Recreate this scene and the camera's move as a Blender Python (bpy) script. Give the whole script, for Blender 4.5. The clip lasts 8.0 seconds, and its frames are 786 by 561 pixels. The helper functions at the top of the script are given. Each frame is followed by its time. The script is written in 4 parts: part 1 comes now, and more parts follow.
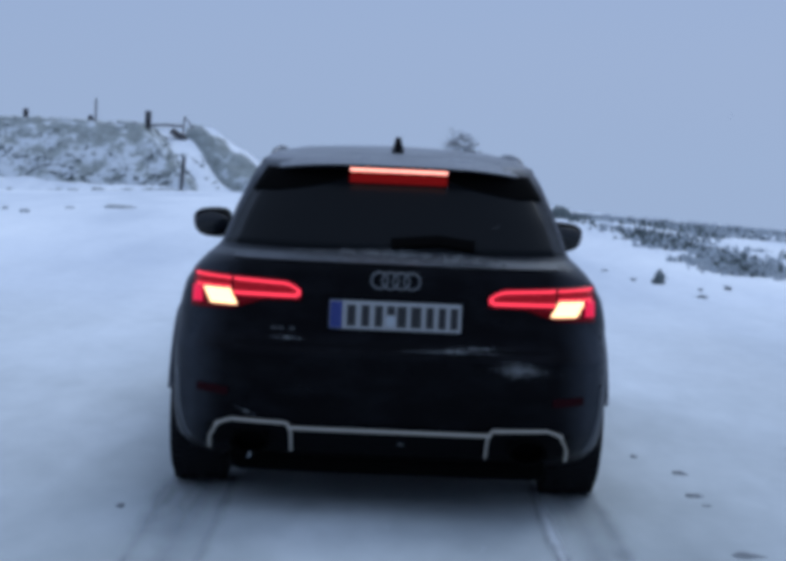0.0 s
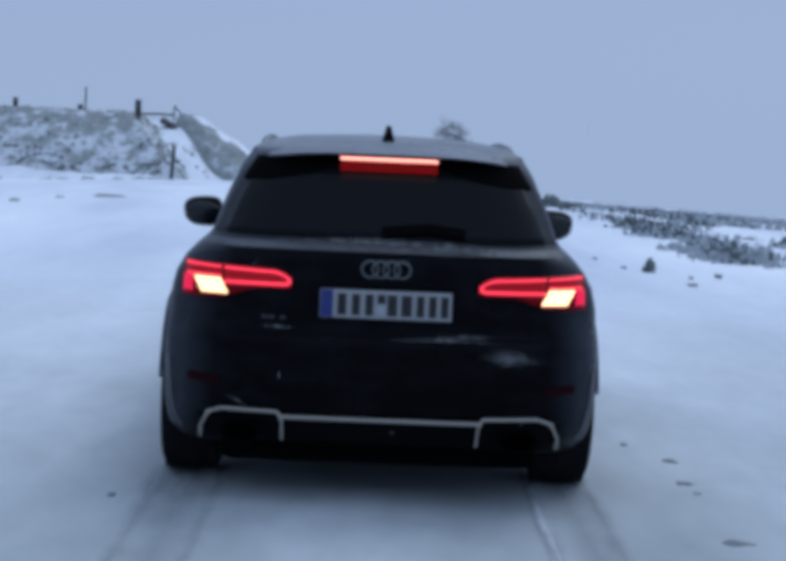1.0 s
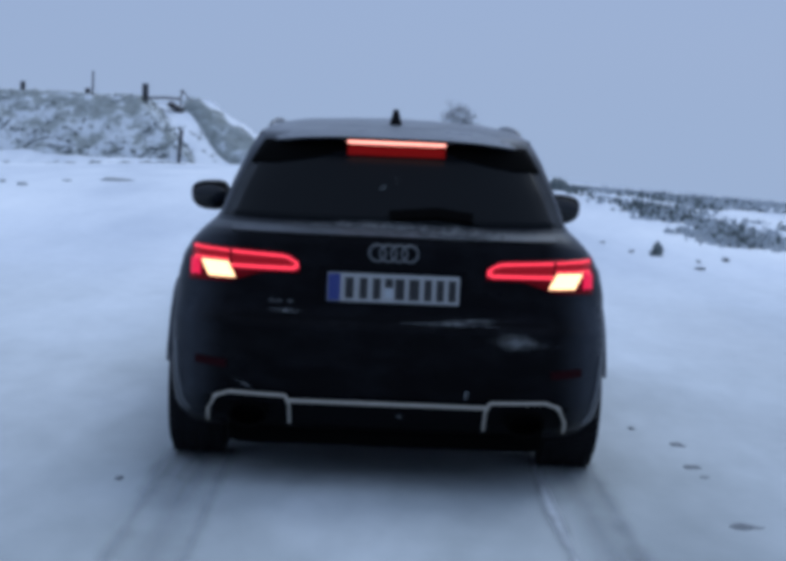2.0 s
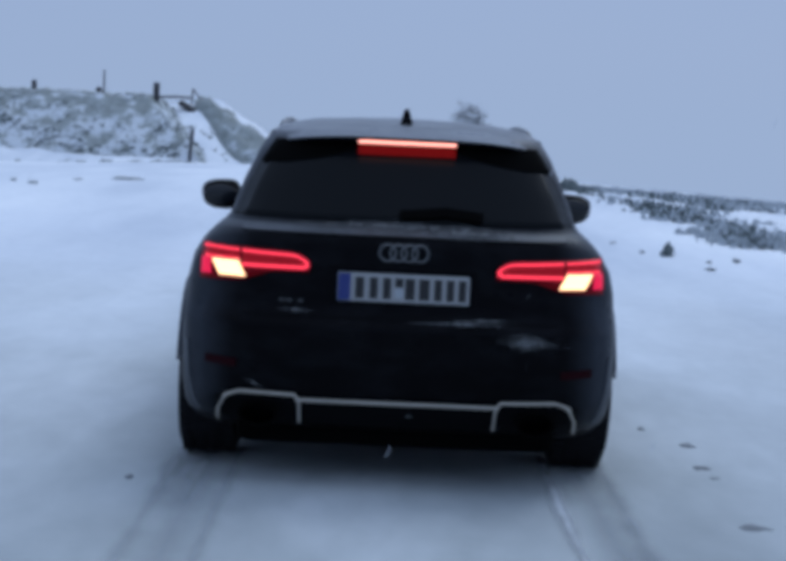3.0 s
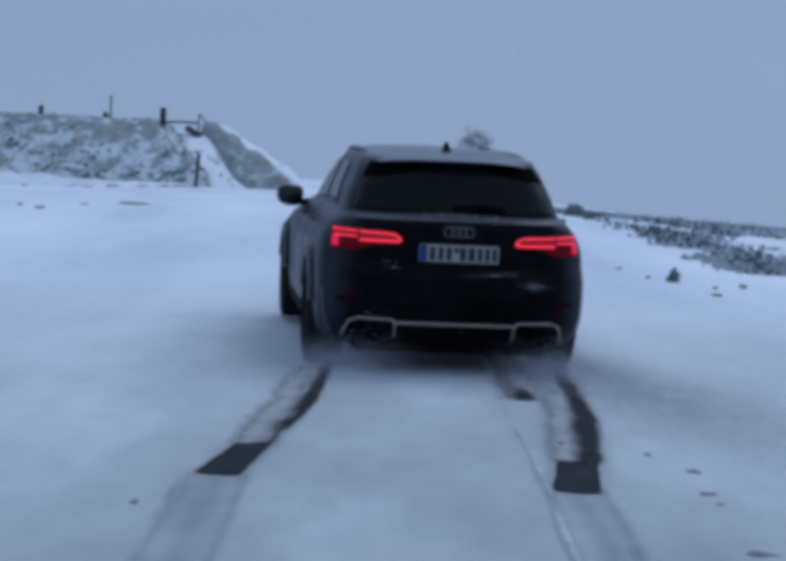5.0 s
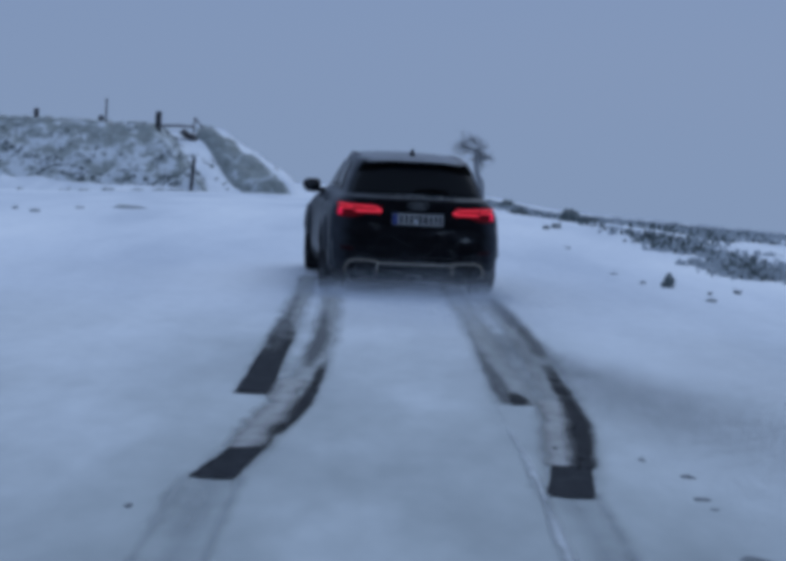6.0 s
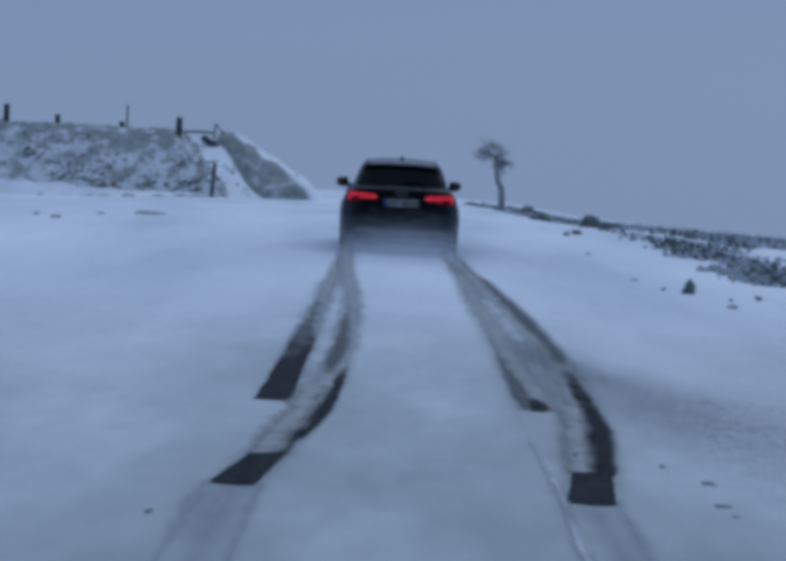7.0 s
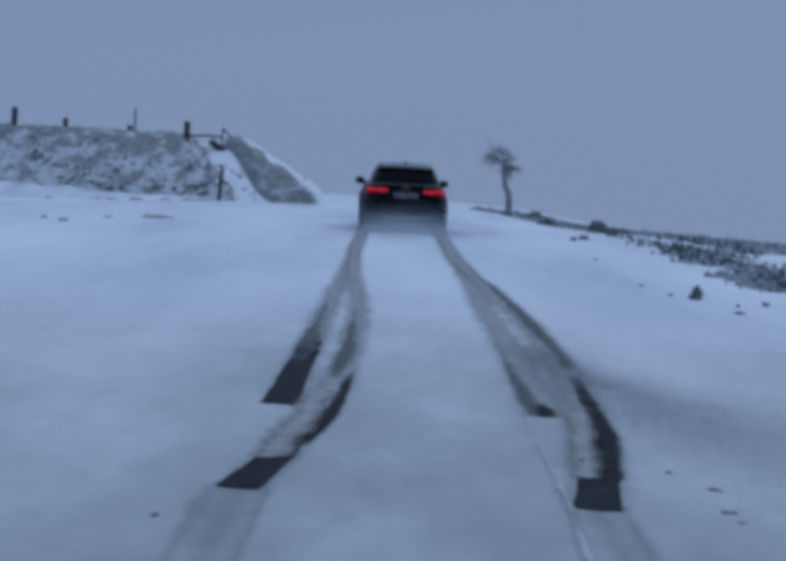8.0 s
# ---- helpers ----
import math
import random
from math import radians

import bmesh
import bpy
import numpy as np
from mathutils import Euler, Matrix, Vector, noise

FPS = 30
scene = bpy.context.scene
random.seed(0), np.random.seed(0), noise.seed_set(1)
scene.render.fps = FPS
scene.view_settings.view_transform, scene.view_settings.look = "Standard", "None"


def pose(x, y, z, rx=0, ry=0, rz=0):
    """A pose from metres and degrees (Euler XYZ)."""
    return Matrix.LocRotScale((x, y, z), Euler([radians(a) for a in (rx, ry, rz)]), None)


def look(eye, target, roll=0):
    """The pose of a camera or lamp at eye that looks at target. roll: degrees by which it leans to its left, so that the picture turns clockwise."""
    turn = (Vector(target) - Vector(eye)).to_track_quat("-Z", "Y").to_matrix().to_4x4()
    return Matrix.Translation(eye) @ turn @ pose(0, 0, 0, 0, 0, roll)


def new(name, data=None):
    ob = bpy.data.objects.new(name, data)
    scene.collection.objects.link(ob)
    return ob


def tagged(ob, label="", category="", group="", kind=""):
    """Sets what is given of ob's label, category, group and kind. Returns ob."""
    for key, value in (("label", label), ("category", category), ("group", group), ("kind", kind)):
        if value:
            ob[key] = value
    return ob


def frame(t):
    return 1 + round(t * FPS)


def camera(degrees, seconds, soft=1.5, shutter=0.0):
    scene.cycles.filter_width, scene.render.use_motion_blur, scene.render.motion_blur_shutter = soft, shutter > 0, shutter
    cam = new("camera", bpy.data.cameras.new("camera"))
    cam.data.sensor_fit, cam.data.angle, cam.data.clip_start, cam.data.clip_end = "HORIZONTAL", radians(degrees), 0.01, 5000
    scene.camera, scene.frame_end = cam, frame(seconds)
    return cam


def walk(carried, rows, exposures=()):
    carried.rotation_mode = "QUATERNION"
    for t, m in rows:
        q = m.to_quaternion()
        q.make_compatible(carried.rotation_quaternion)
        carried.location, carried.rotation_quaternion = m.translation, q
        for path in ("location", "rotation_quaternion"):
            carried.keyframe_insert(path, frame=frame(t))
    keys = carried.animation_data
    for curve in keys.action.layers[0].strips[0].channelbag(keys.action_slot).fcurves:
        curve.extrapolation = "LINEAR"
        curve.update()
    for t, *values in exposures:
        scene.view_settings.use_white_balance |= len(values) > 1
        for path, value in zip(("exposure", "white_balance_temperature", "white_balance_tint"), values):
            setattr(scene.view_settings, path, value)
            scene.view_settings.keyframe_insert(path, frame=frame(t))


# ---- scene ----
cam = camera(23.93, 8.0, soft=5.5, shutter=0.5)
EYE = (0.0, 0.0, 1.43)
walk(cam, [
    (0.0, pose(*EYE, 85.840, -2.549, -0.954)),
    (0.5, pose(*EYE, 85.817, -2.505, -1.022)),
    (1.0, pose(*EYE, 85.503, -2.484, -1.252)),
    (1.5, pose(*EYE, 85.030, -2.423, -1.185)),
    (3.0, pose(*EYE, 84.970, -2.621, -0.692)),
    (3.5, pose(*EYE, 85.331, -2.545, -0.725)),
    (4.0, pose(*EYE, 85.466, -2.527, -0.657)),
    (4.5, pose(*EYE, 85.553, -2.612, -0.519)),
    (4.7, pose(*EYE, 85.630, -2.620, -0.480)),
    (5.8, pose(*EYE, 85.875, -2.860, -0.655)),
    (6.0, pose(*EYE, 85.881, -2.869, -0.645)),
    (6.5, pose(*EYE, 85.978, -2.829, -0.422)),
    (7.0, pose(*EYE, 86.037, -2.895, -0.014)),
    (7.5, pose(*EYE, 86.114, -2.984, 0.206)),
    (8.0, pose(*EYE, 86.169, -3.100, 0.217)),
], exposures=[(0.0, 0.0, 6500, 10), (3.5, -0.04, 6500, 10), (4.5, -0.17, 6350, 10), (6.0, -0.52, 6200, 10), (8.0, -0.67, 6080, 10)])

# The car's way: seconds, x, y of its rear axle, heading to the left, nose up, lift.
CAR_ROWS = [
    (0.0, 0.151, 7.787, -0.07, 0.0, 0.0), (3.3, 0.151, 7.787, -0.07, 0.0, 0.0),
    (3.5, 0.168, 7.879, -0.03, 0.6, -0.012), (4.0, 0.243, 8.566, 1.54, 0.6, -0.012),
    (4.5, 0.371, 10.164, 4.47, 0.6, -0.014), (4.7, 0.406, 10.90, 5.09, 0.6, -0.016),
    (5.25, 0.47, 13.75, 6.6, 0.6, -0.02), (5.8, 0.449, 17.50, 6.60, 0.6, -0.04),
    (6.0, 0.408, 19.02, 5.30, 0.5, -0.05), (6.5, 0.259, 23.25, 2.26, 0.4, -0.07),
    (7.0, 0.149, 28.00, 0.75, 0.4, -0.09), (7.5, 0.132, 33.00, 1.00, 0.3, -0.105),
    (8.0, 0.125, 38.10, 1.80, 0.2, -0.12)]


def car_at(t):
    """x, y, heading of the rear axle at t, for the trails and the wheels."""
    ts = [r[0] for r in CAR_ROWS]
    return [float(np.interp(t, ts, [r[k] for r in CAR_ROWS])) for k in (1, 2, 3)]


# ---- world and light ----
world = bpy.data.worlds.new("overcast")
scene.world = world
world.use_nodes = True
wt = world.node_tree
for n in list(wt.nodes):
    wt.nodes.remove(n)
w_out = wt.nodes.new("ShaderNodeOutputWorld")
w_bg = wt.nodes.new("ShaderNodeBackground")
w_sky = wt.nodes.new("ShaderNodeTexSky")
w_sky.sky_type, w_sky.sun_disc = "NISHITA", False
w_sky.sun_elevation, w_sky.sun_rotation = radians(48), radians(32)
w_sky.air_density, w_sky.dust_density = 1.0, 4.0
w_co = wt.nodes.new("ShaderNodeTexCoord")
w_sep = wt.nodes.new("ShaderNodeSeparateXYZ")
w_ramp = wt.nodes.new("ShaderNodeValToRGB")
w_ramp.color_ramp.elements[0].position, w_ramp.color_ramp.elements[0].color = 0.0, (0.325, 0.437, 0.654, 1)
w_ramp.color_ramp.elements[1].position, w_ramp.color_ramp.elements[1].color = 0.9, (0.50, 0.65, 0.95, 1)
e_mid = w_ramp.color_ramp.elements.new(0.13)
e_mid.color = (0.273, 0.385, 0.626, 1)
w_mix = wt.nodes.new("ShaderNodeMix")
w_mix.data_type = "RGBA"
w_mix.inputs[0].default_value = 0.006
wt.links.new(w_co.outputs["Generated"], w_sep.inputs[0])
wt.links.new(w_sep.outputs["Z"], w_ramp.inputs[0])
wt.links.new(w_ramp.outputs[0], w_mix.inputs[6])
wt.links.new(w_sky.outputs[0], w_mix.inputs[7])
wt.links.new(w_mix.outputs[2], w_bg.inputs[0])
w_bg.inputs[1].default_value = 1.0
wt.links.new(w_bg.outputs[0], w_out.inputs[0])

sun = new("sun", bpy.data.lights.new("sun", "SUN"))
sun.data.energy, sun.data.angle, sun.data.color = 0.78, radians(40), (0.80, 0.91, 1.0)
sun.matrix_world = look((7.5, 18, 16), (0, 6, 0))


# ---- materials ----
class Nodes:
    """A principled material with small helpers for procedural nodes."""

    def __init__(self, name, colour=(0.5, 0.5, 0.5), rough=0.5, metal=0.0):
        self.mat = bpy.data.materials.new(name)
        self.mat.use_nodes = True
        self.t = self.mat.node_tree
        self.b = self.t.nodes["Principled BSDF"]
        self.b.inputs["Base Color"].default_value = (*colour, 1)
        self.b.inputs["Roughness"].default_value = rough
        self.b.inputs["Metallic"].default_value = metal
        co = self.t.nodes.new("ShaderNodeTexCoord")
        self.co = co.outputs["Object"]

    def noise(self, scale, detail=5, rough=0.6, stretch=None):
        n = self.t.nodes.new("ShaderNodeTexNoise")
        n.inputs["Scale"].default_value, n.inputs["Detail"].default_value, n.inputs["Roughness"].default_value = scale, detail, rough
        src = self.co
        if stretch:
            m = self.t.nodes.new("ShaderNodeMapping")
            m.inputs["Scale"].default_value = stretch
            self.t.links.new(src, m.inputs[0])
            src = m.outputs[0]
        self.t.links.new(src, n.inputs["Vector"])
        return n.outputs["Fac"]

    def ramp(self, fac, stops):
        r = self.t.nodes.new("ShaderNodeValToRGB")
        while len(r.color_ramp.elements) < len(stops):
            r.color_ramp.elements.new(0.5)
        for e, (p, c) in zip(r.color_ramp.elements, stops):
            e.position, e.color = p, (*(c if isinstance(c, tuple) else (c, c, c)), 1)
        self.t.links.new(fac, r.inputs[0])
        return r.outputs[0]

    def mix(self, fac, a, b, kind="MIX"):
        m = self.t.nodes.new("ShaderNodeMix")
        m.data_type, m.blend_type = "RGBA", kind
        for v, i in ((fac, 0), (a, 6), (b, 7)):
            if isinstance(v, (int, float)):
                m.inputs[i].default_value = v
            elif isinstance(v, tuple):
                m.inputs[i].default_value = (*v, 1)
            else:
                self.t.links.new(v, m.inputs[i])
        return m.outputs[2]

    def up(self):
        g = self.t.nodes.new("ShaderNodeNewGeometry")
        s = self.t.nodes.new("ShaderNodeSeparateXYZ")
        self.t.links.new(g.outputs["Normal"], s.inputs[0])
        return s.outputs["Z"]

    def set(self, socket, value):
        self.t.links.new(value, self.b.inputs[socket])
        return self

    def bump(self, height, strength=0.3, distance=0.02):
        n = self.t.nodes.new("ShaderNodeBump")
        n.inputs["Strength"].default_value, n.inputs["Distance"].default_value = strength, distance
        self.t.links.new(height, n.inputs["Height"])
        self.t.links.new(n.outputs[0], self.b.inputs["Normal"])
        return self


def snow_material():
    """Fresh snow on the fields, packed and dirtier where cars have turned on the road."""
    n = Nodes("snow", rough=0.8)
    fresh = n.ramp(n.noise(0.42, 3, 0.5, (1.0, 0.15, 1)), [(0.32, (0.60, 0.65, 0.725)), (0.50, (0.75, 0.79, 0.85)), (0.70, (0.85, 0.88, 0.92))])
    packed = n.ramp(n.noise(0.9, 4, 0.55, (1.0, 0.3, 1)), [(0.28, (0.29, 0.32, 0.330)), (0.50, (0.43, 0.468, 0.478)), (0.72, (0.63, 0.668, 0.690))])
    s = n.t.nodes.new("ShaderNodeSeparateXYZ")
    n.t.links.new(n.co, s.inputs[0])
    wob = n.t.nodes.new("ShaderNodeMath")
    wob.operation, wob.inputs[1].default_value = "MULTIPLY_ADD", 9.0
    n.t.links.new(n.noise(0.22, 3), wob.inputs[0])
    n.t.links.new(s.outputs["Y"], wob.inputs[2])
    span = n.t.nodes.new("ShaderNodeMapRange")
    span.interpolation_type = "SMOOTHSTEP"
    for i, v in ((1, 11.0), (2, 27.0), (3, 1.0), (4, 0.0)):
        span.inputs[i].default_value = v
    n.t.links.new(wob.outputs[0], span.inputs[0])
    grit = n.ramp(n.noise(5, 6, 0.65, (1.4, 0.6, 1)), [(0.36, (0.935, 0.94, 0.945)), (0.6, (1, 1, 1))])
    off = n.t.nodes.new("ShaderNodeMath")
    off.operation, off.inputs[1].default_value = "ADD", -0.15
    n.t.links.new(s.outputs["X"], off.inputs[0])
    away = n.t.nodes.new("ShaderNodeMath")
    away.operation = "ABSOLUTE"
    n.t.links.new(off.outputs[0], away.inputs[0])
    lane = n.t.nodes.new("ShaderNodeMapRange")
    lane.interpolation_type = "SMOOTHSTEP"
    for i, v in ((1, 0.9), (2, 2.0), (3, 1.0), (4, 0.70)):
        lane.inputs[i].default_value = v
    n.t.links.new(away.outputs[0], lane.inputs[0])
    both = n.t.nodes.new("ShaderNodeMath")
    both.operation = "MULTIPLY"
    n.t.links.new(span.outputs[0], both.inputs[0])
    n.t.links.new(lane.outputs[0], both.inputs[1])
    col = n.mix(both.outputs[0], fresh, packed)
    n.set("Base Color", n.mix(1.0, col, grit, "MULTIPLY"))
    n.bump(n.noise(7, 5), 0.2, 0.025)
    return n.mat


def worn_material(name, stops, scale, edge, hold, fade, low, high, rough=0.7, start=0.0, amp=1.0, detail=8):
    """A worn layer on the snow: it breaks up towards its sides and its far end (UV: across, along)."""
    n = Nodes(name, rough=rough)
    n.b.inputs["Specular IOR Level"].default_value = 0.1
    n.set("Base Color", n.ramp(n.noise(scale * 2.3, 7, 0.7, (1.4, 0.7, 1)), stops))
    uv = n.t.nodes.new("ShaderNodeSeparateXYZ")
    co = n.t.nodes.new("ShaderNodeUVMap")
    n.t.links.new(co.outputs[0], uv.inputs[0])

    def calc(op, p, q=0.0, r=0.0):
        m = n.t.nodes.new("ShaderNodeMath")
        m.operation = op
        for k, v in enumerate((p, q, r)):
            if isinstance(v, (int, float)):
                m.inputs[k].default_value = v
            else:
                n.t.links.new(v, m.inputs[k])
        return m.outputs[0]

    side = calc("MULTIPLY", calc("MINIMUM", calc("MULTIPLY", calc("PINGPONG", uv.outputs["X"], 0.5), edge), 1.0), hold)
    wear = calc("ADD", calc("MULTIPLY_ADD", n.noise(scale, detail, 0.6, (1.3, 0.7, 1)), amp, 0.5 - 0.5 * amp), side)
    wear = calc("SUBTRACT", wear, calc("MULTIPLY", calc("ABSOLUTE", calc("SUBTRACT", uv.outputs["Y"], start)), fade))
    m = n.t.nodes.new("ShaderNodeMapRange")
    m.interpolation_type = "SMOOTHSTEP"
    m.inputs[1].default_value, m.inputs[2].default_value = low, high
    n.t.links.new(wear, m.inputs[0])
    n.t.links.new(m.outputs[0], n.b.inputs["Alpha"])
    n.bump(n.noise(40, 5), 0.4, 0.012)
    return n.mat


def bank_material(name="snowy_grass_bank", cover=0.0):
    n = Nodes(name, rough=0.95)
    clump = n.noise(1.25, 6, 0.66, (1.1, 0.8, 1.2))
    grass = n.ramp(n.noise(1.8, 5), [(0.3, (0.20, 0.225, 0.215)), (0.7, (0.35, 0.38, 0.375))])
    s = n.t.nodes.new("ShaderNodeSeparateXYZ")
    n.t.links.new(n.co, s.inputs[0])
    bare = n.t.nodes.new("ShaderNodeMapRange")
    for i, v in ((1, 0.2), (2, 2.6), (3, 0.07), (4, -0.06)):
        bare.inputs[i].default_value = v
    n.t.links.new(s.outputs["Z"], bare.inputs[0])
    lie = n.t.nodes.new("ShaderNodeMath")
    n.t.links.new(clump, lie.inputs[0])
    n.t.links.new(bare.outputs[0], lie.inputs[1])
    m = n.ramp(lie.outputs[0], [(0.49 + cover, 0.0), (0.60 + cover, 1.0)])
    col = n.mix(m, grass, (0.60, 0.64, 0.68))
    n.set("Base Color", col)
    n.bump(n.noise(4, 5), 0.4, 0.15)
    return n.mat


def paint_material():
    """Black paint; snow dust and sky sheen are coloured into up- and side-facing faces."""
    n = Nodes("black_car_paint", (0.004, 0.004, 0.005), 0.3)
    grime = n.ramp(n.noise(4, 7, 0.7, (1, 1, 2.5)), [(0.45, (0.002, 0.002, 0.003)), (0.85, (0.010, 0.011, 0.014))])
    # pale tone on up-facing paint: thin dust plus the sky's reflection
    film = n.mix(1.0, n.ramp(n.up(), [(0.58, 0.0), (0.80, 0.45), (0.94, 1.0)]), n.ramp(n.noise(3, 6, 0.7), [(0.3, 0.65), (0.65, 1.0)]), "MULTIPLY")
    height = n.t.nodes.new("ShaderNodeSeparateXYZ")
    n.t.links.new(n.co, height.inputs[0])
    film_by_height = n.t.nodes.new("ShaderNodeMapRange")
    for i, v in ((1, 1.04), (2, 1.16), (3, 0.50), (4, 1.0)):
        film_by_height.inputs[i].default_value = v
    n.t.links.new(height.outputs["Z"], film_by_height.inputs[0])
    film = n.mix(1.0, film, film_by_height.outputs[0], "MULTIPLY")
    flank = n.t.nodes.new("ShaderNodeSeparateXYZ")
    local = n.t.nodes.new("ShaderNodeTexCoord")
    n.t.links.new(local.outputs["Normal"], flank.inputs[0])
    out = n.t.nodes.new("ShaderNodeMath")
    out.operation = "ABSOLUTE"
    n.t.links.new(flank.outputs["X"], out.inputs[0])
    # side-facing paint: snow dust plus sky and snow light put into the colour
    dust_sheen = n.mix(1.0, n.ramp(out.outputs[0], [(0.32, 0.0), (0.66, 0.29), (1.0, 0.25)]), n.ramp(n.noise(2.2, 6, 0.7), [(0.3, 0.4), (0.7, 1.0)]), "MULTIPLY")
    base = n.mix(dust_sheen, grime, (0.12, 0.14, 0.175))
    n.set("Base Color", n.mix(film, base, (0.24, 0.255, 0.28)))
    n.set("Roughness", n.ramp(n.noise(7, 6), [(0.3, 0.25), (0.7, 0.42)]))
    n.b.inputs["Specular IOR Level"].default_value = 0.055
    return n.mat


def glow_material(name, colour, strength, base=(0.2, 0.01, 0.01)):
    n = Nodes(name, base, 0.3)
    n.b.inputs["Specular IOR Level"].default_value = 0.08
    n.b.inputs["Emission Color"].default_value = (*colour, 1)
    n.b.inputs["Emission Strength"].default_value = strength
    return n.mat


SNOW, BANK, PAINT = snow_material(), bank_material(), paint_material()
SLUSH = worn_material("packed_slush", [(0.30, (0.26, 0.272, 0.272)), (0.46, (0.36, 0.378, 0.382)), (0.68, (0.48, 0.503, 0.512))], 2.6, 2.2, 0.42, 0.0, 0.50, 1.02, amp=0.35, detail=4)
ASPHALT = worn_material("wet_asphalt", [(0.3, (0.009, 0.011, 0.015)), (0.60, (0.026, 0.029, 0.036)), (0.80, (0.10, 0.10, 0.10))], 4.0, 9.0, 0.45, 0.38, 0.50, 0.68, 0.8, amp=0.6, detail=5)
ASPHALT_THIN = worn_material("scraped_asphalt", [(0.3, (0.008, 0.009, 0.012)), (0.60, (0.022, 0.024, 0.030)), (0.80, (0.12, 0.125, 0.13))], 4.0, 2.8, 0.42, 0.50, 0.46, 0.84, 0.8, 0.40, amp=0.55, detail=4)
SCRAPED = worn_material("scraped_slush", [(0.3, (0.09, 0.097, 0.105)), (0.60, (0.16, 0.168, 0.178)), (0.80, (0.25, 0.26, 0.27))], 3.0, 2.2, 0.36, 0.45, 0.46, 0.95, 0.8, 0.35, amp=0.5, detail=4)
FAINT_TRACK = worn_material("faint_track", [(0.32, (0.31, 0.338, 0.350)), (0.62, (0.44, 0.472, 0.49))], 1.6, 2.0, 0.5, 0.0, 0.50, 1.6, amp=0.8, detail=4)
OLD_TRACK = worn_material("old_track", [(0.32, (0.22, 0.242, 0.255)), (0.62, (0.42, 0.45, 0.475))], 2.2, 2.0, 0.4, 0.0, 0.50, 1.45, amp=0.9, detail=4)
BLOWN = worn_material("blown_snow", [(0.30, (0.25, 0.248, 0.242)), (0.50, (0.36, 0.366, 0.366)), (0.70, (0.48, 0.496, 0.505))], 4.0, 2.4, 0.48, 0.0, 0.48, 1.02, amp=0.75, detail=4)
RIDGE = worn_material("loose_snow", [(0.3, (0.47, 0.50, 0.525)), (0.6, (0.59, 0.625, 0.655))], 2.5, 2.0, 0.40, 0.5, 0.48, 1.05, start=0.5, detail=4)
SMEAR = worn_material("smeared_snow", [(0.35, (0.06, 0.063, 0.066)), (0.65, (0.145, 0.15, 0.155))], 16.0, 2.0, 0.42, 0.9, 0.36, 0.95, 0.9, 0.5, detail=6)
MOUND = bank_material("grassy_mound", 0.11)
def dark(name, colour, rough, spec):
    n = Nodes(name, colour, rough)
    n.b.inputs["Specular IOR Level"].default_value = spec
    return n.mat


PLASTIC = dark("black_plastic", (0.003, 0.003, 0.004), 0.6, 0.05)
NEAR_BLACK = dark("near_black", (0.002, 0.002, 0.002), 0.9, 0.03)
RUBBER = dark("rubber", (0.008, 0.008, 0.010), 0.85, 0.2)
GLASS = dark("tinted_glass", (0.005, 0.0062, 0.0075), 0.2, 0.078)
MIRROR = dark("mirror_dark", (0.006, 0.008, 0.012), 0.15, 0.4)
TRIM = Nodes("satin_aluminium", (0.42, 0.385, 0.335), 0.45, 0.2).mat
EDGE = dark("pale_edge", (0.13, 0.138, 0.15), 0.6, 0.1)
BADGE = dark("badge_grey", (0.05, 0.052, 0.055), 0.6, 0.1)
CHROME = Nodes("dull_chrome", (0.145, 0.153, 0.162), 0.45, 0.7).mat
RIM = Nodes("dark_alloy", (0.012, 0.012, 0.014), 0.45, 0.4).mat
PLATE = Nodes("plate_white", (0.31, 0.317, 0.32), 0.5).mat
PLATE_BLUE = Nodes("plate_blue", (0.010, 0.025, 0.16), 0.4).mat
INK = Nodes("ink", (0.008, 0.008, 0.010), 0.5).mat
SEAL = Nodes("seal_grey", (0.35, 0.38, 0.42), 0.5).mat
LENS = glow_material("red_lens", (1.0, 0.005, 0.03), 0.045, (0.06, 0.003, 0.006))
RED_GLOW = glow_material("tail_light_glow", (1.0, 0.05, 0.10), 1.3)
RED_SOFT = glow_material("tail_light_soft", (1.0, 0.01, 0.05), 0.16)
BRAKE_GLOW = glow_material("brake_light_glow", (1.0, 0.60, 0.34), 2.4, (0.5, 0.2, 0.1))
BAR_GLOW = glow_material("brake_bar_glow", (1.0, 0.40, 0.33), 2.4, (0.4, 0.05, 0.05))
RED_DIM = glow_material("brake_lens_glow", (1.0, 0.012, 0.008), 0.13, (0.02, 0.002, 0.002))
REFLECTOR = dark("reflector_red", (0.019, 0.002, 0.004), 0.3, 0.05)
RED_END = glow_material("tail_light_end", (1.0, 0.02, 0.11), 0.75)
WOOD = Nodes("weathered_wood", (0.045, 0.045, 0.05), 0.9).mat
# distance haze is put into this pale, bluish bark colour
BARK = Nodes("hazed_bark", (0.25, 0.265, 0.28), 0.95).mat
